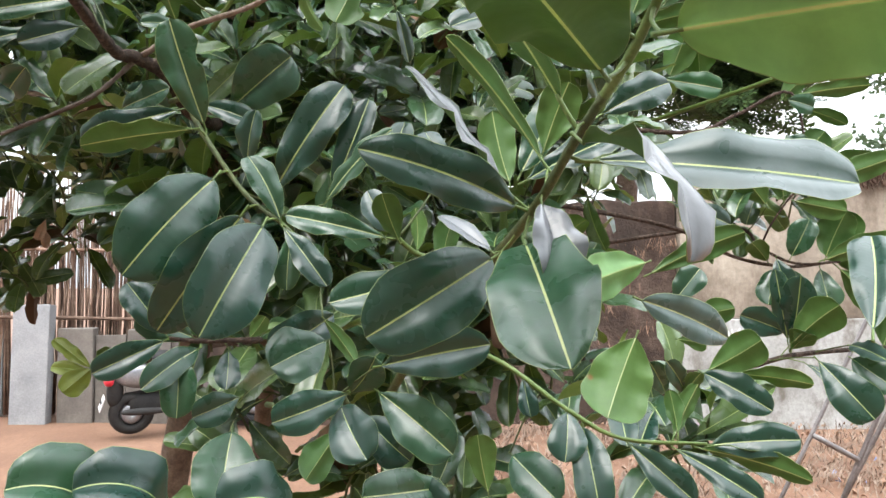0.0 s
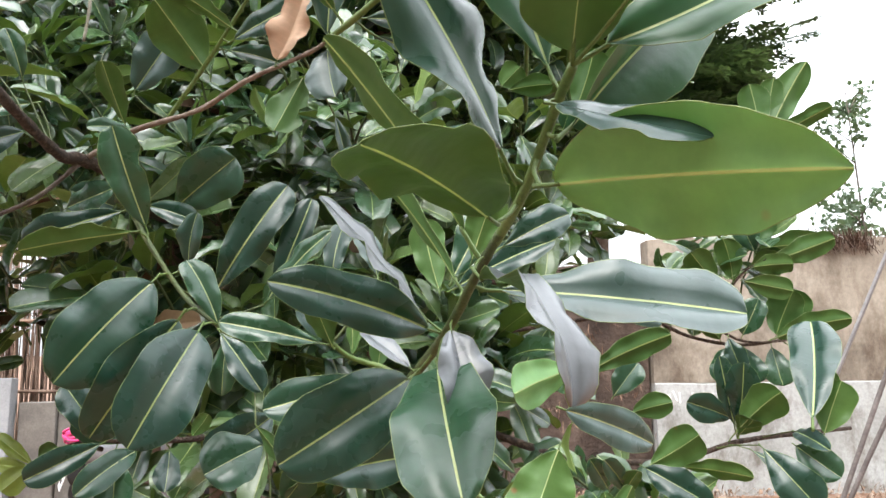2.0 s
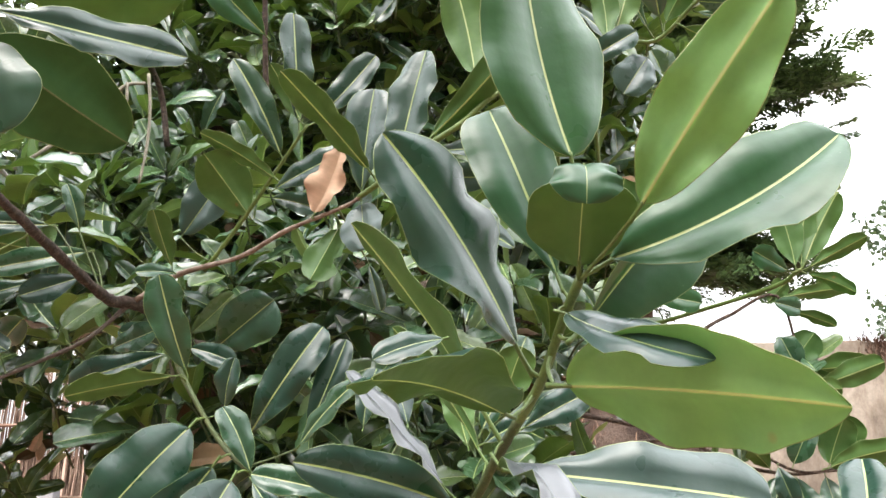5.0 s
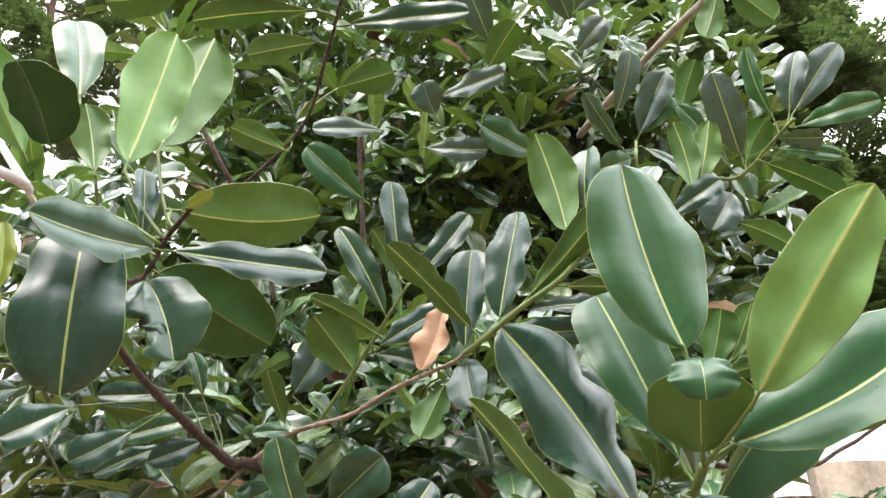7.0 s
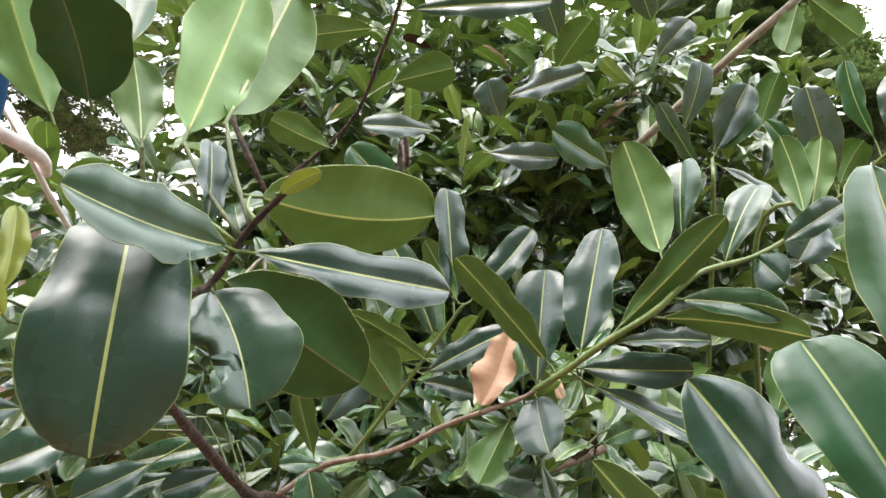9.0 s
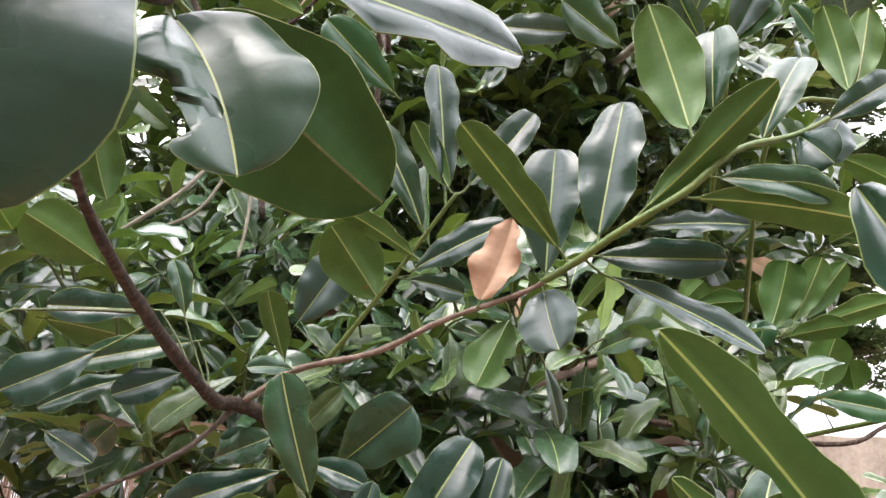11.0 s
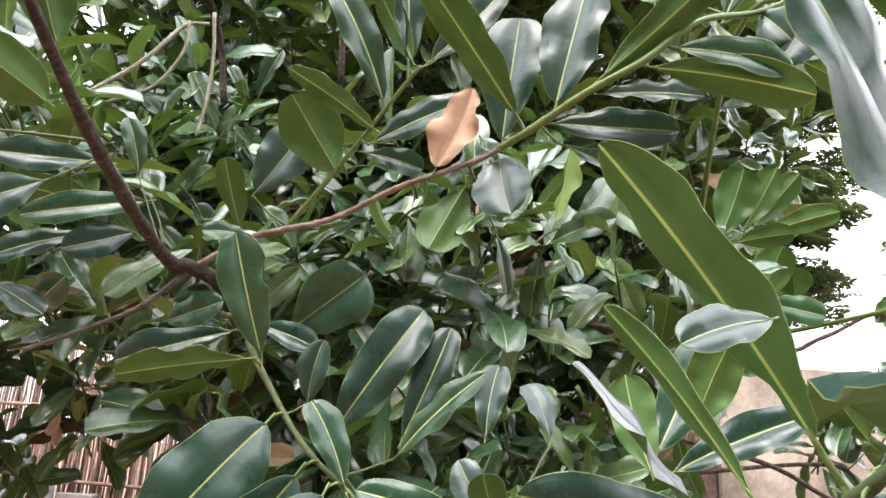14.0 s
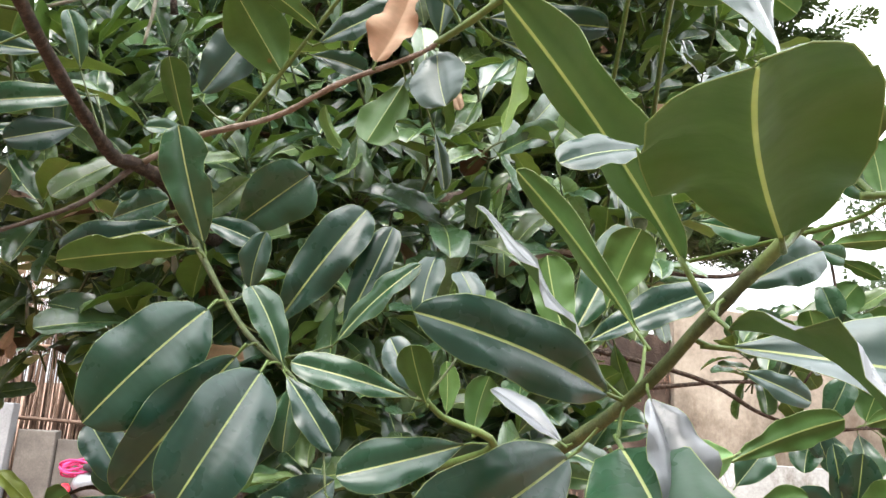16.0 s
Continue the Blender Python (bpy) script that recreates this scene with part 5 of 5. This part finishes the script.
right_top = tube("branch", [(0.2, 2.1, 2, 0.008), (0.648, 1.98, 1.925, 0.006), (0.804, 1.978, 1.972, 0.005), (0.959, 1.975, 2.034, 0.004), (1.006, 1.985, 1.839, 0.003)], BARK_TWIG, tree, "thin brown twig", 9, 6, 0.1, 193)
leaf(right_top, 0.975, 1.986, 1.824, 1.053, 1.980, 1.930, 0.086, -98)
leaf(right_top, 0.998, 1.986, 1.824, 1.178, 1.935, 1.831, 0.082, -62)
leaf(right_top, 1.006, 1.986, 1.816, 1.059, 1.889, 1.763, 0.064, -78)
leaf(right_top, 0.959, 1.975, 2.026, 1.177, 1.974, 2.057, 0.053, -59)
leaf(right_top, 0.944, 1.976, 2.018, 1.022, 1.977, 1.995, 0.058, 92)
leaf(right_top, 0.990, 1.977, 1.995, 1.115, 1.979, 1.948, 0.045, -37)
leaf(right_top, 0.928, 1.976, 2.011, 0.990, 1.973, 2.073, 0.058, -76)
leaf(right_top, 1.006, 1.987, 1.808, 0.959, 1.981, 1.917, 0.075, -104)
left_branch = tube("branch", [(-0.474, 1.104, 1.851, 0.00385), (-0.526, 1.087, 1.793, 0.0033), (-0.581, 1.074, 1.76, 0.00302), (-0.649, 1.052, 1.723, 0.00275)], BARK_GREY, tree, "long thin grey branch", 10, 8, 0.2, 202)
leaf(left_branch, -0.548, 0.849, 1.960, -0.611, 0.789, 1.997, 0.063, 58)
leaf(left_branch, -0.567, 0.862, 2.037, -0.577, 0.809, 2.122, 0.058, 33)
leaf(left_branch, -0.529, 0.963, 1.943, -0.655, 0.924, 1.938, 0.041, -86)
leaf(left_branch, -0.532, 1.058, 1.888, -0.604, 1.014, 1.848, 0.045, -88)
leaf(left_branch, -0.511, 1.045, 1.927, -0.657, 0.998, 1.884, 0.040, -85)
leaf(left_branch, -0.595, 1.056, 1.882, -0.698, 1.014, 1.831, 0.037, -72)
leaf(left_branch, -0.830, 1.160, 1.992, -0.671, 1.182, 1.962, 0.054, -70, look_of="pale")
leaf(left_branch, -0.533, 1.035, 1.951, -0.549, 1.006, 2.026, 0.031, -109)
leaf(left_branch, -0.452, 1.142, 1.762, -0.537, 1.121, 1.714, 0.053, -86)
leaf(left_branch, -0.521, 1.150, 1.783, -0.430, 1.124, 1.813, 0.045, 89)
leaf(left_branch, -0.451, 1.204, 1.795, -0.506, 1.141, 1.813, 0.048, -94)
leaf(left_branch, -0.671, 1.089, 1.779, -0.600, 1.027, 1.815, 0.044, 133)
leaf(left_branch, -0.723, 1.073, 1.812, -0.627, 1.042, 1.768, 0.036, 62)
bough = tube("branch", [(-0.63, 1.97, 1.75, 0.022), (-0.45, 1.855, 1.926, 0.018), (-0.321, 1.691, 1.968, 0.015), (-0.194, 1.635, 1.982, 0.013), (-0.061, 1.681, 1.999, 0.011), (0.118, 1.862, 2.096, 0.009)], BARK_TRUNK, tree, "horizontal brown bough", 9, 6, 0.1, 216)
tube("branch", [(-0.84, 1.305, 2.176, 0.004), (-0.722, 1.327, 2.284, 0.004), (-0.659, 1.349, 2.381, 0.0038), (-0.617, 1.366, 2.4, 0.0035)], BARK_PALE, tree, "bare arching twig", 9, 6, 0.1, 217)
hanging_twig = tube("branch", [(-0.601, 1.342, 2.409, 0.0034), (-0.594, 1.353, 2.323, 0.0034), (-0.597, 1.362, 2.238, 0.0032), (-0.607, 1.367, 2.166, 0.003)], BARK_PALE, tree, "bare hanging twig", 9, 6, 0.1, 218)
hanging_twig = tube("branch", [(-0.648, 1.346, 2.392, 0.0032), (-0.648, 1.347, 2.331, 0.0032), (-0.695, 1.35, 2.255, 0.003), (-0.779, 1.34, 2.209, 0.003)], BARK_PALE, tree, "bare hooked twig", 9, 6, 0.1, 219)
upright = tube("branch", [(-0.647, 1.577, 2.343, 0.0075), (-0.662, 1.525, 2.483, 0.007), (-0.644, 1.289, 2.51, 0.0065), (-0.698, 1.217, 2.625, 0.006), (-0.757, 1.198, 2.747, 0.004)], BARK_TWIG, tree, "upright red-brown branch", 9, 6, 0.1, 220)
tube("branch", [(-0.376, 1.486, 2.349, 0.007), (-0.375, 1.426, 2.514, 0.006), (-0.369, 1.366, 2.678, 0.006), (-0.33, 1.269, 2.552, 0.0055), (-0.333, 1.218, 2.646, 0.005)], BARK_TWIG, tree, "thin dark upright branch", 9, 6, 0.1, 221)
top_twig = tube("branch", [(-0.563, 1.127, 2.412, 0.004), (-0.373, 0.974, 2.443, 0.0034), (-0.29, 0.85, 2.489, 0.003), (-0.25, 0.783, 2.521, 0.0028), (-0.201, 0.703, 2.581, 0.003)], BARK_TWIG, tree, "dark upright twig", 9, 6, 0.1, 222)
leaf(top_twig, -0.278, 0.772, 2.532, -0.463, 0.707, 2.479, 0.049, 28)
leaf(top_twig, -0.237, 0.769, 2.551, -0.417, 0.692, 2.524, 0.050, 17)
leaf(top_twig, -0.512, 0.753, 2.591, -0.639, 0.721, 2.563, 0.067, 35)
leaf(top_twig, -0.287, 0.811, 2.499, -0.391, 0.762, 2.445, 0.051, 34)
leaf(top_twig, -0.247, 0.791, 2.508, -0.027, 0.782, 2.496, 0.050, 103)
leaf(top_twig, -0.217, 0.720, 2.544, -0.294, 0.676, 2.599, 0.066, 41)
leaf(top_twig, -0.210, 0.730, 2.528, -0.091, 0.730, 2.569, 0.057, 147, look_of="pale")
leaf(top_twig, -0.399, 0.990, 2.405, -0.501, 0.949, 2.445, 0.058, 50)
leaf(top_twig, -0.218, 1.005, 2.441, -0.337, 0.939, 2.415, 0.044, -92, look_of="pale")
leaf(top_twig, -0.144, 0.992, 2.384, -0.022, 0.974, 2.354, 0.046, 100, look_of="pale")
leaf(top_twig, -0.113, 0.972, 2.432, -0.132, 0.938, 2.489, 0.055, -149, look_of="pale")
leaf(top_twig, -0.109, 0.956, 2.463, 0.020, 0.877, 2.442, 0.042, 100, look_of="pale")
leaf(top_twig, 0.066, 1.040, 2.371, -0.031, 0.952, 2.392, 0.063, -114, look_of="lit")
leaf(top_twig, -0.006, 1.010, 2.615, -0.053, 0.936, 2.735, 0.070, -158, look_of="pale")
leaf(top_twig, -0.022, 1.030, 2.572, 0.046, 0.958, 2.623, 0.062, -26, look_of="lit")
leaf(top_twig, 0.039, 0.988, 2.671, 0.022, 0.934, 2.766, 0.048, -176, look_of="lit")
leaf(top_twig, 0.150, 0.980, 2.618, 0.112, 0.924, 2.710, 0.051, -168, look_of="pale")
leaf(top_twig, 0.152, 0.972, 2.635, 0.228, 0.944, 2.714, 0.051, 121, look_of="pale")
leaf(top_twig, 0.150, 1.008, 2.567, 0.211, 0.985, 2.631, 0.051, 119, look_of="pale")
leaf(top_twig, -0.282, 1.149, 2.364, -0.396, 1.071, 2.469, 0.071, -114, look_of="lit")
leaf(top_twig, -0.314, 0.991, 2.541, -0.191, 0.958, 2.538, 0.067, -39)
right_shoot = tube("branch", [(0.5, 2, 2.2, 0.007), (0.349, 1.271, 2.361, 0.005), (0.448, 1.174, 2.364, 0.004), (0.497, 1.11, 2.393, 0.0035), (0.525, 1.052, 2.405, 0.003)], STEM_FRESH, tree, "leafy green shoot", 9, 6, 0.1, 244)
leaf(right_shoot, 0.456, 1.162, 2.390, 0.409, 1.072, 2.540, 0.069, 179, look_of="pale")
leaf(right_shoot, 0.461, 1.163, 2.389, 0.507, 1.132, 2.463, 0.058, -50, look_of="lit")
leaf(right_shoot, 0.506, 1.092, 2.430, 0.470, 1.045, 2.569, 0.042, 155, look_of="lit")
leaf(right_shoot, 0.528, 1.066, 2.422, 0.635, 1.049, 2.556, 0.059, 107, look_of="pale")
leaf(right_shoot, 0.526, 1.076, 2.425, 0.559, 1.049, 2.550, 0.055, 106, look_of="pale")
leaf(right_shoot, 0.530, 1.078, 2.401, 0.659, 1.020, 2.405, 0.049, 100, look_of="lit")
leaf(right_shoot, 0.500, 1.106, 2.403, 0.577, 1.078, 2.375, 0.043, 148, look_of="pale")
leaf(right_shoot, 0.501, 1.115, 2.386, 0.606, 1.099, 2.346, 0.035, 81, look_of="lit")
leaf(right_shoot, 0.476, 1.130, 2.371, 0.604, 1.117, 2.268, 0.061, -30, look_of="lit")
leaf(right_shoot, 0.438, 1.168, 2.370, 0.338, 1.088, 2.485, 0.043, -104, look_of="lit")
leaf(right_shoot, 0.440, 1.202, 2.351, 0.382, 1.192, 2.263, 0.078, -85, look_of="pale")
leaf(right_shoot, 0.447, 1.260, 2.311, 0.538, 1.254, 2.247, 0.052, -53, look_of="lit")
right_shoot_low = tube("branch", [(0.35, 1.9, 2.2, 0.006), (0.266, 1.241, 2.388, 0.004), (0.268, 1.192, 2.481, 0.003)], STEM_FRESH, tree, "leafy green shoot", 9, 6, 0.1, 257)
leaf(right_shoot_low, 0.271, 1.191, 2.483, 0.338, 1.138, 2.606, 0.066, 121, look_of="pale")
leaf(right_shoot_low, 0.274, 1.189, 2.487, 0.344, 1.162, 2.563, 0.062, 111, look_of="lit")
leaf(right_shoot_low, 0.372, 1.226, 2.561, 0.414, 1.180, 2.662, 0.056, -34, look_of="lit")
leaf(right_shoot_low, 0.245, 1.199, 2.459, 0.171, 1.127, 2.567, 0.040, -178, look_of="pale")
leaf(right_shoot_low, 0.261, 1.207, 2.450, 0.186, 1.160, 2.404, 0.058, -117, look_of="lit")
leaf(right_shoot_low, 0.275, 1.198, 2.473, 0.389, 1.217, 2.370, 0.039, 75, look_of="pale")
leaf(right_shoot_low, 0.252, 1.334, 2.639, 0.300, 1.269, 2.777, 0.056, 154, look_of="pale")
long_pole = tube("branch", [(0.231, 2.11, 3.116, 0.0105), (0.213, 1.674, 2.85, 0.0105), (0.377, 1.36, 2.851, 0.0095), (0.56, 1.272, 2.972, 0.0085), (0.648, 1.199, 3.033, 0.006)], BARK_PALE, tree, "long bare grey branch with a leaf tuft", 9, 6, 0.1, 265)
leaf(long_pole, 0.542, 1.277, 2.957, 0.642, 1.300, 2.843, 0.075, -36)
leaf(long_pole, 0.530, 1.281, 2.945, 0.476, 1.287, 2.806, 0.063, 72)
leaf(long_pole, 0.525, 1.270, 2.964, 0.392, 1.210, 2.965, 0.071, 30)
leaf(long_pole, 0.552, 1.275, 2.964, 0.661, 1.260, 2.966, 0.068, -38)
far_right_tuft = tube("branch", [(0.4, 2, 1.9, 0.006), (0.709, 1.507, 1.943, 0.005), (0.748, 1.37, 1.961, 0.004)], STEM_FRESH, tree, "green leaf tuft", 9, 6, 0.1, 270)
leaf(far_right_tuft, 0.741, 1.370, 1.961, 0.731, 1.382, 2.082, 0.060, 107, look_of="lit")
leaf(far_right_tuft, 0.750, 1.370, 1.961, 0.780, 1.377, 2.092, 0.054, -117, look_of="lit")
leaf(far_right_tuft, 0.753, 1.369, 1.966, 0.846, 1.368, 2.125, 0.059, -95, look_of="lit")
leaf(far_right_tuft, 0.756, 1.369, 1.961, 0.869, 1.332, 2.019, 0.036, -60, look_of="lit")
leaf(far_right_tuft, 0.756, 1.370, 1.955, 0.816, 1.304, 1.900, 0.036, -59, look_of="lit")
leaf(far_right_tuft, 0.730, 1.372, 1.956, 0.652, 1.350, 1.997, 0.048, -104, look_of="lit")
right_tuft = tube("branch", [(0.3, 2, 1.95, 0.006), (0.353, 1.744, 2.069, 0.005), (0.411, 1.576, 2.072, 0.004)], STEM_FRESH, tree, "green leaf tuft", 9, 6, 0.1, 277)
leaf(right_tuft, 0.406, 1.576, 2.071, 0.456, 1.543, 2.228, 0.086, -73, look_of="lit")
leaf(right_tuft, 0.450, 1.571, 2.094, 0.524, 1.545, 2.236, 0.060, -75, look_of="lit")
leaf(right_tuft, 0.472, 1.568, 2.105, 0.572, 1.552, 2.227, 0.053, -80, look_of="lit")
leaf(right_tuft, 0.439, 1.576, 2.078, 0.545, 1.535, 2.092, 0.049, -56, look_of="lit")
leaf(right_tuft, 0.484, 1.573, 2.095, 0.632, 1.524, 2.138, 0.051, -67, look_of="lit")
leaf(right_tuft, 0.528, 1.680, 1.985, 0.567, 1.641, 2.098, 0.077, -66, look_of="lit")
leaf(right_tuft, 0.488, 1.628, 1.974, 0.622, 1.596, 1.941, 0.059, 82, look_of="lit")
leaf(right_tuft, 0.251, 1.554, 2.132, 0.355, 1.527, 2.137, 0.052, -63, look_of="lit")
leaf(right_tuft, 0.239, 1.552, 2.137, 0.286, 1.538, 2.183, 0.060, -66, look_of="lit")
leaf(right_tuft, 0.387, 1.595, 2.047, 0.409, 1.572, 2.111, 0.057, 110, look_of="lit")
leaf(right_tuft, 0.604, 1.683, 1.990, 0.591, 1.658, 2.055, 0.071, -8, look_of="lit")
dead_twig = tube("branch", [(-0.4, 2.1, 2, 0.004), (-0.309, 2.127, 2.194, 0.0025), (-0.285, 2.098, 2.171, 0.0015)], BARK_TWIG, tree, "thin dry twig", 9, 6, 0.1, 289)
leaf(dead_twig, -0.285, 2.098, 2.171, -0.221, 2.088, 2.166, 0.034, 107, look_of="dead")
leaf(dead_twig, -0.072, 1.863, 2.258, -0.067, 1.847, 2.177, 0.032, 18, look_of="dead")
leaf(dead_twig, -0.044, 1.347, 2.122, -0.026, 1.338, 2.066, 0.022, 75, look_of="dead")
leaf(dead_twig, -1.038, 1.893, 1.682, -1.051, 1.876, 1.622, 0.024, -58, look_of="dead")
leaf(dead_twig, -1.044, 1.895, 1.653, -1.030, 1.877, 1.600, 0.022, 1, look_of="dead")
leaf(dead_twig, -0.753, 1.688, 1.775, -0.740, 1.691, 1.722, 0.024, 70, look_of="dead")
wall_twig = tube("branch", [(0.3, 2, 1.6, 0.006), (0.781, 2.003, 1.664, 0.005), (0.857, 1.957, 1.606, 0.004), (0.927, 1.908, 1.563, 0.0035), (1.041, 1.901, 1.566, 0.0025)], BARK_TWIG, tree, "thin brown twig before the wall", 9, 6, 0.1, 296)
leaf(wall_twig, 0.969, 1.873, 1.766, 1.157, 1.851, 1.833, 0.069, -76)
leaf(wall_twig, 0.934, 1.877, 1.760, 1.039, 1.849, 1.765, 0.059, -70)
leaf(wall_twig, 0.908, 1.884, 1.726, 1.033, 1.850, 1.694, 0.064, -74)
leaf(wall_twig, 1.000, 1.903, 1.570, 1.048, 1.879, 1.696, 0.091, -85)
leaf(wall_twig, 0.863, 1.920, 1.712, 0.781, 1.890, 1.803, 0.078, 45)
leaf(wall_twig, 0.901, 1.906, 1.717, 0.872, 1.888, 1.839, 0.069, 26)
leaf(wall_twig, 0.913, 1.908, 1.573, 0.957, 1.889, 1.676, 0.071, 80)
leaf(wall_twig, 0.875, 1.909, 1.581, 0.898, 1.891, 1.491, 0.058, 66)
leaf(wall_twig, 0.988, 1.904, 1.568, 1.173, 1.833, 1.620, 0.067, -71)
tube("branch", [(0.857, 1.957, 1.606, 0.003), (0.873, 1.926, 1.666, 0.0028), (0.92, 1.89, 1.746, 0.0025), (0.977, 1.871, 1.781, 0.002)], BARK_TWIG, tree, "thin brown twig", 9, 6, 0.1, 306)


def crown(name, label, seed, volumes, size=0.17, kinds=FAR_KINDS):
    """Rosettes of leaves scattered through rounded volumes: centre, radii, how many, and how open to the light."""
    rng = np.random.default_rng(seed)
    fol = Foliage(kinds)
    for cx, cy, cz, rx, ry, rz, count in volumes:
        for _ in range(count):
            while True:
                q = rng.uniform(-1, 1, 3)
                if q @ q < 1:
                    break
            p = np.array((cx, cy, cz)) + q * (rx, ry, rz)
            axis = np.array((q[0] * 0.7 + rng.normal() * 0.45, -0.75 + q[1] * 0.3 + rng.normal() * 0.4, 0.6 + rng.normal() * 0.35))
            fol.rosette(p, axis, int(rng.integers(5, 8)), size, rng)
    return fol.made(name, tree, label, [LEAF_TOP_BRIGHTENED, LEAF_UNDER_BRIGHTENED, MIDRIB, MIDRIB_DULL, STEM_GREEN, LEAF_WITHERED])


crown("foliage", "dense dark glossy leaves deep inside the crown", 1, [
    (-0.30, 2.4, 2.15, 1.0, 0.45, 0.6, 230),
    (-1.0, 2.15, 2.15, 0.75, 0.5, 0.42, 105),
    (-0.05, 2.3, 1.55, 0.5, 0.35, 0.32, 70),
    (-0.2, 2.2, 1.35, 0.27, 0.25, 0.33, 32),
    (0.35, 2.5, 2.35, 0.5, 0.4, 0.6, 90),
])
crown("foliage", "glossy leaves in the upper crown, lit from the sky", 2, [
    (-0.25, 2.2, 2.9, 1.0, 0.5, 0.5, 175),
    (-1.2, 1.9, 2.7, 0.6, 0.5, 0.55, 44),
    (0.6, 2.3, 2.7, 0.4, 0.35, 0.4, 40),
    (-0.3, 2.3, 3.45, 1.0, 0.45, 0.42, 130),
    (0.15, 2.0, 3.1, 0.5, 0.4, 0.35, 50),
    (-0.35, 2.35, 4.0, 1.1, 0.5, 0.42, 90),
    (-1.0, 2.0, 3.4, 0.5, 0.4, 0.4, 32),
    (0.6, 2.4, 3.4, 0.4, 0.35, 0.4, 40),
    (-1.35, 1.6, 2.15, 0.4, 0.45, 0.45, 42),
])
crown("foliage", "glossy leaves between the branches", 3, [
    (-0.30, 1.55, 1.78, 0.42, 0.25, 0.26, 34),
    (-0.10, 1.5, 2.1, 0.5, 0.25, 0.25, 26),
    (-0.05, 1.45, 1.55, 0.35, 0.22, 0.2, 20),
    (-0.2, 1.5, 1.25, 0.28, 0.2, 0.2, 11),
    (-0.75, 1.45, 1.95, 0.35, 0.25, 0.3, 26),
    (-1.22, 1.95, 1.62, 0.24, 0.25, 0.17, 13),
    (-0.85, 1.8, 2.32, 0.36, 0.2, 0.34, 34),
    (-0.1, 1.45, 1.2, 0.3, 0.2, 0.15, 16),
    (-0.4, 1.5, 1.42, 0.16, 0.2, 0.2, 12),
    (0.25, 1.5, 1.85, 0.25, 0.2, 0.2, 10),
    (0.2, 1.5, 1.42, 0.14, 0.16, 0.17, 13),
    (0.40, 1.26, 1.30, 0.12, 0.12, 0.08, 6),
    (-0.8, 1.02, 2.05, 0.14, 0.2, 0.2, 9),
    (-1.2, 1.25, 2.42, 0.22, 0.2, 0.18, 12),
    (-0.23, 1.84, 2.86, 0.35, 0.2, 0.25, 22),
    (0.94, 2.07, 1.79, 0.2, 0.14, 0.12, 9),
], 0.15, NEAR_KINDS)
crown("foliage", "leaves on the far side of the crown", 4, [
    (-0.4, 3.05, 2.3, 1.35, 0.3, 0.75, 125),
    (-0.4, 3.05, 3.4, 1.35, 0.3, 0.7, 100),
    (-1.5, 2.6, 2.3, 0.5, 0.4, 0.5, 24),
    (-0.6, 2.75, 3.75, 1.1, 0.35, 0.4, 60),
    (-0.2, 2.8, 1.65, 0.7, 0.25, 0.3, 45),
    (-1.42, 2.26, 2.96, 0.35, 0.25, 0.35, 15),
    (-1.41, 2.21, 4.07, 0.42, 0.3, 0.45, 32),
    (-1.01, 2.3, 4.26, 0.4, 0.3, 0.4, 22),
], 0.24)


# ---- street lamp beside the crown ----
def street_lamp():
    lamp = thing("street_lamp", "weathered blue enamelled lamp head on a white pipe arm", "lamp")
    at = (-0.467, 0.309, 1.976)
    rings, sides, v, f, which = 12, 28, [], [], []
    for k in range(rings + 1):
        s = k / rings
        z = 0.11 - 0.22 * s
        r = 0.07 * math.sin(math.pi * (0.08 + 0.84 * s) ** 0.8) ** 0.7
        for j in range(sides):
            a = 2 * math.pi * j / sides
            v.append((r * math.cos(a), r * math.sin(a), z))
    for k in range(rings):
        for j in range(sides):
            f.append((k * sides + j, (k + 1) * sides + j, (k + 1) * sides + (j + 1) % sides, k * sides + (j + 1) % sides))
            which.append(0 if k < 7 else 1)
    f += [tuple(range(sides)), tuple(reversed(range(rings * sides, rings * sides + sides)))]
    which += [0, 1]
    part("lamp_head", mesh_of("lamp_head", v, f, [BLUE, BLUE_WORN], which), lamp, "blue enamelled head, scuffed below", pose(*at))
    tube("arm", [(-0.433, 0.331, 1.989, 0.0055), (-0.434, 0.412, 2.01, 0.0055), (-0.577, 0.593, 2.115, 0.0055), (-0.941, 1.019, 2.372, 0.0055), (-1.1, 3.0, 1.6, 0.0055), (-1.3, 3.4, 0.0, 0.012)], PVC, lamp, "white plastic pipe", 12, 4)


street_lamp()
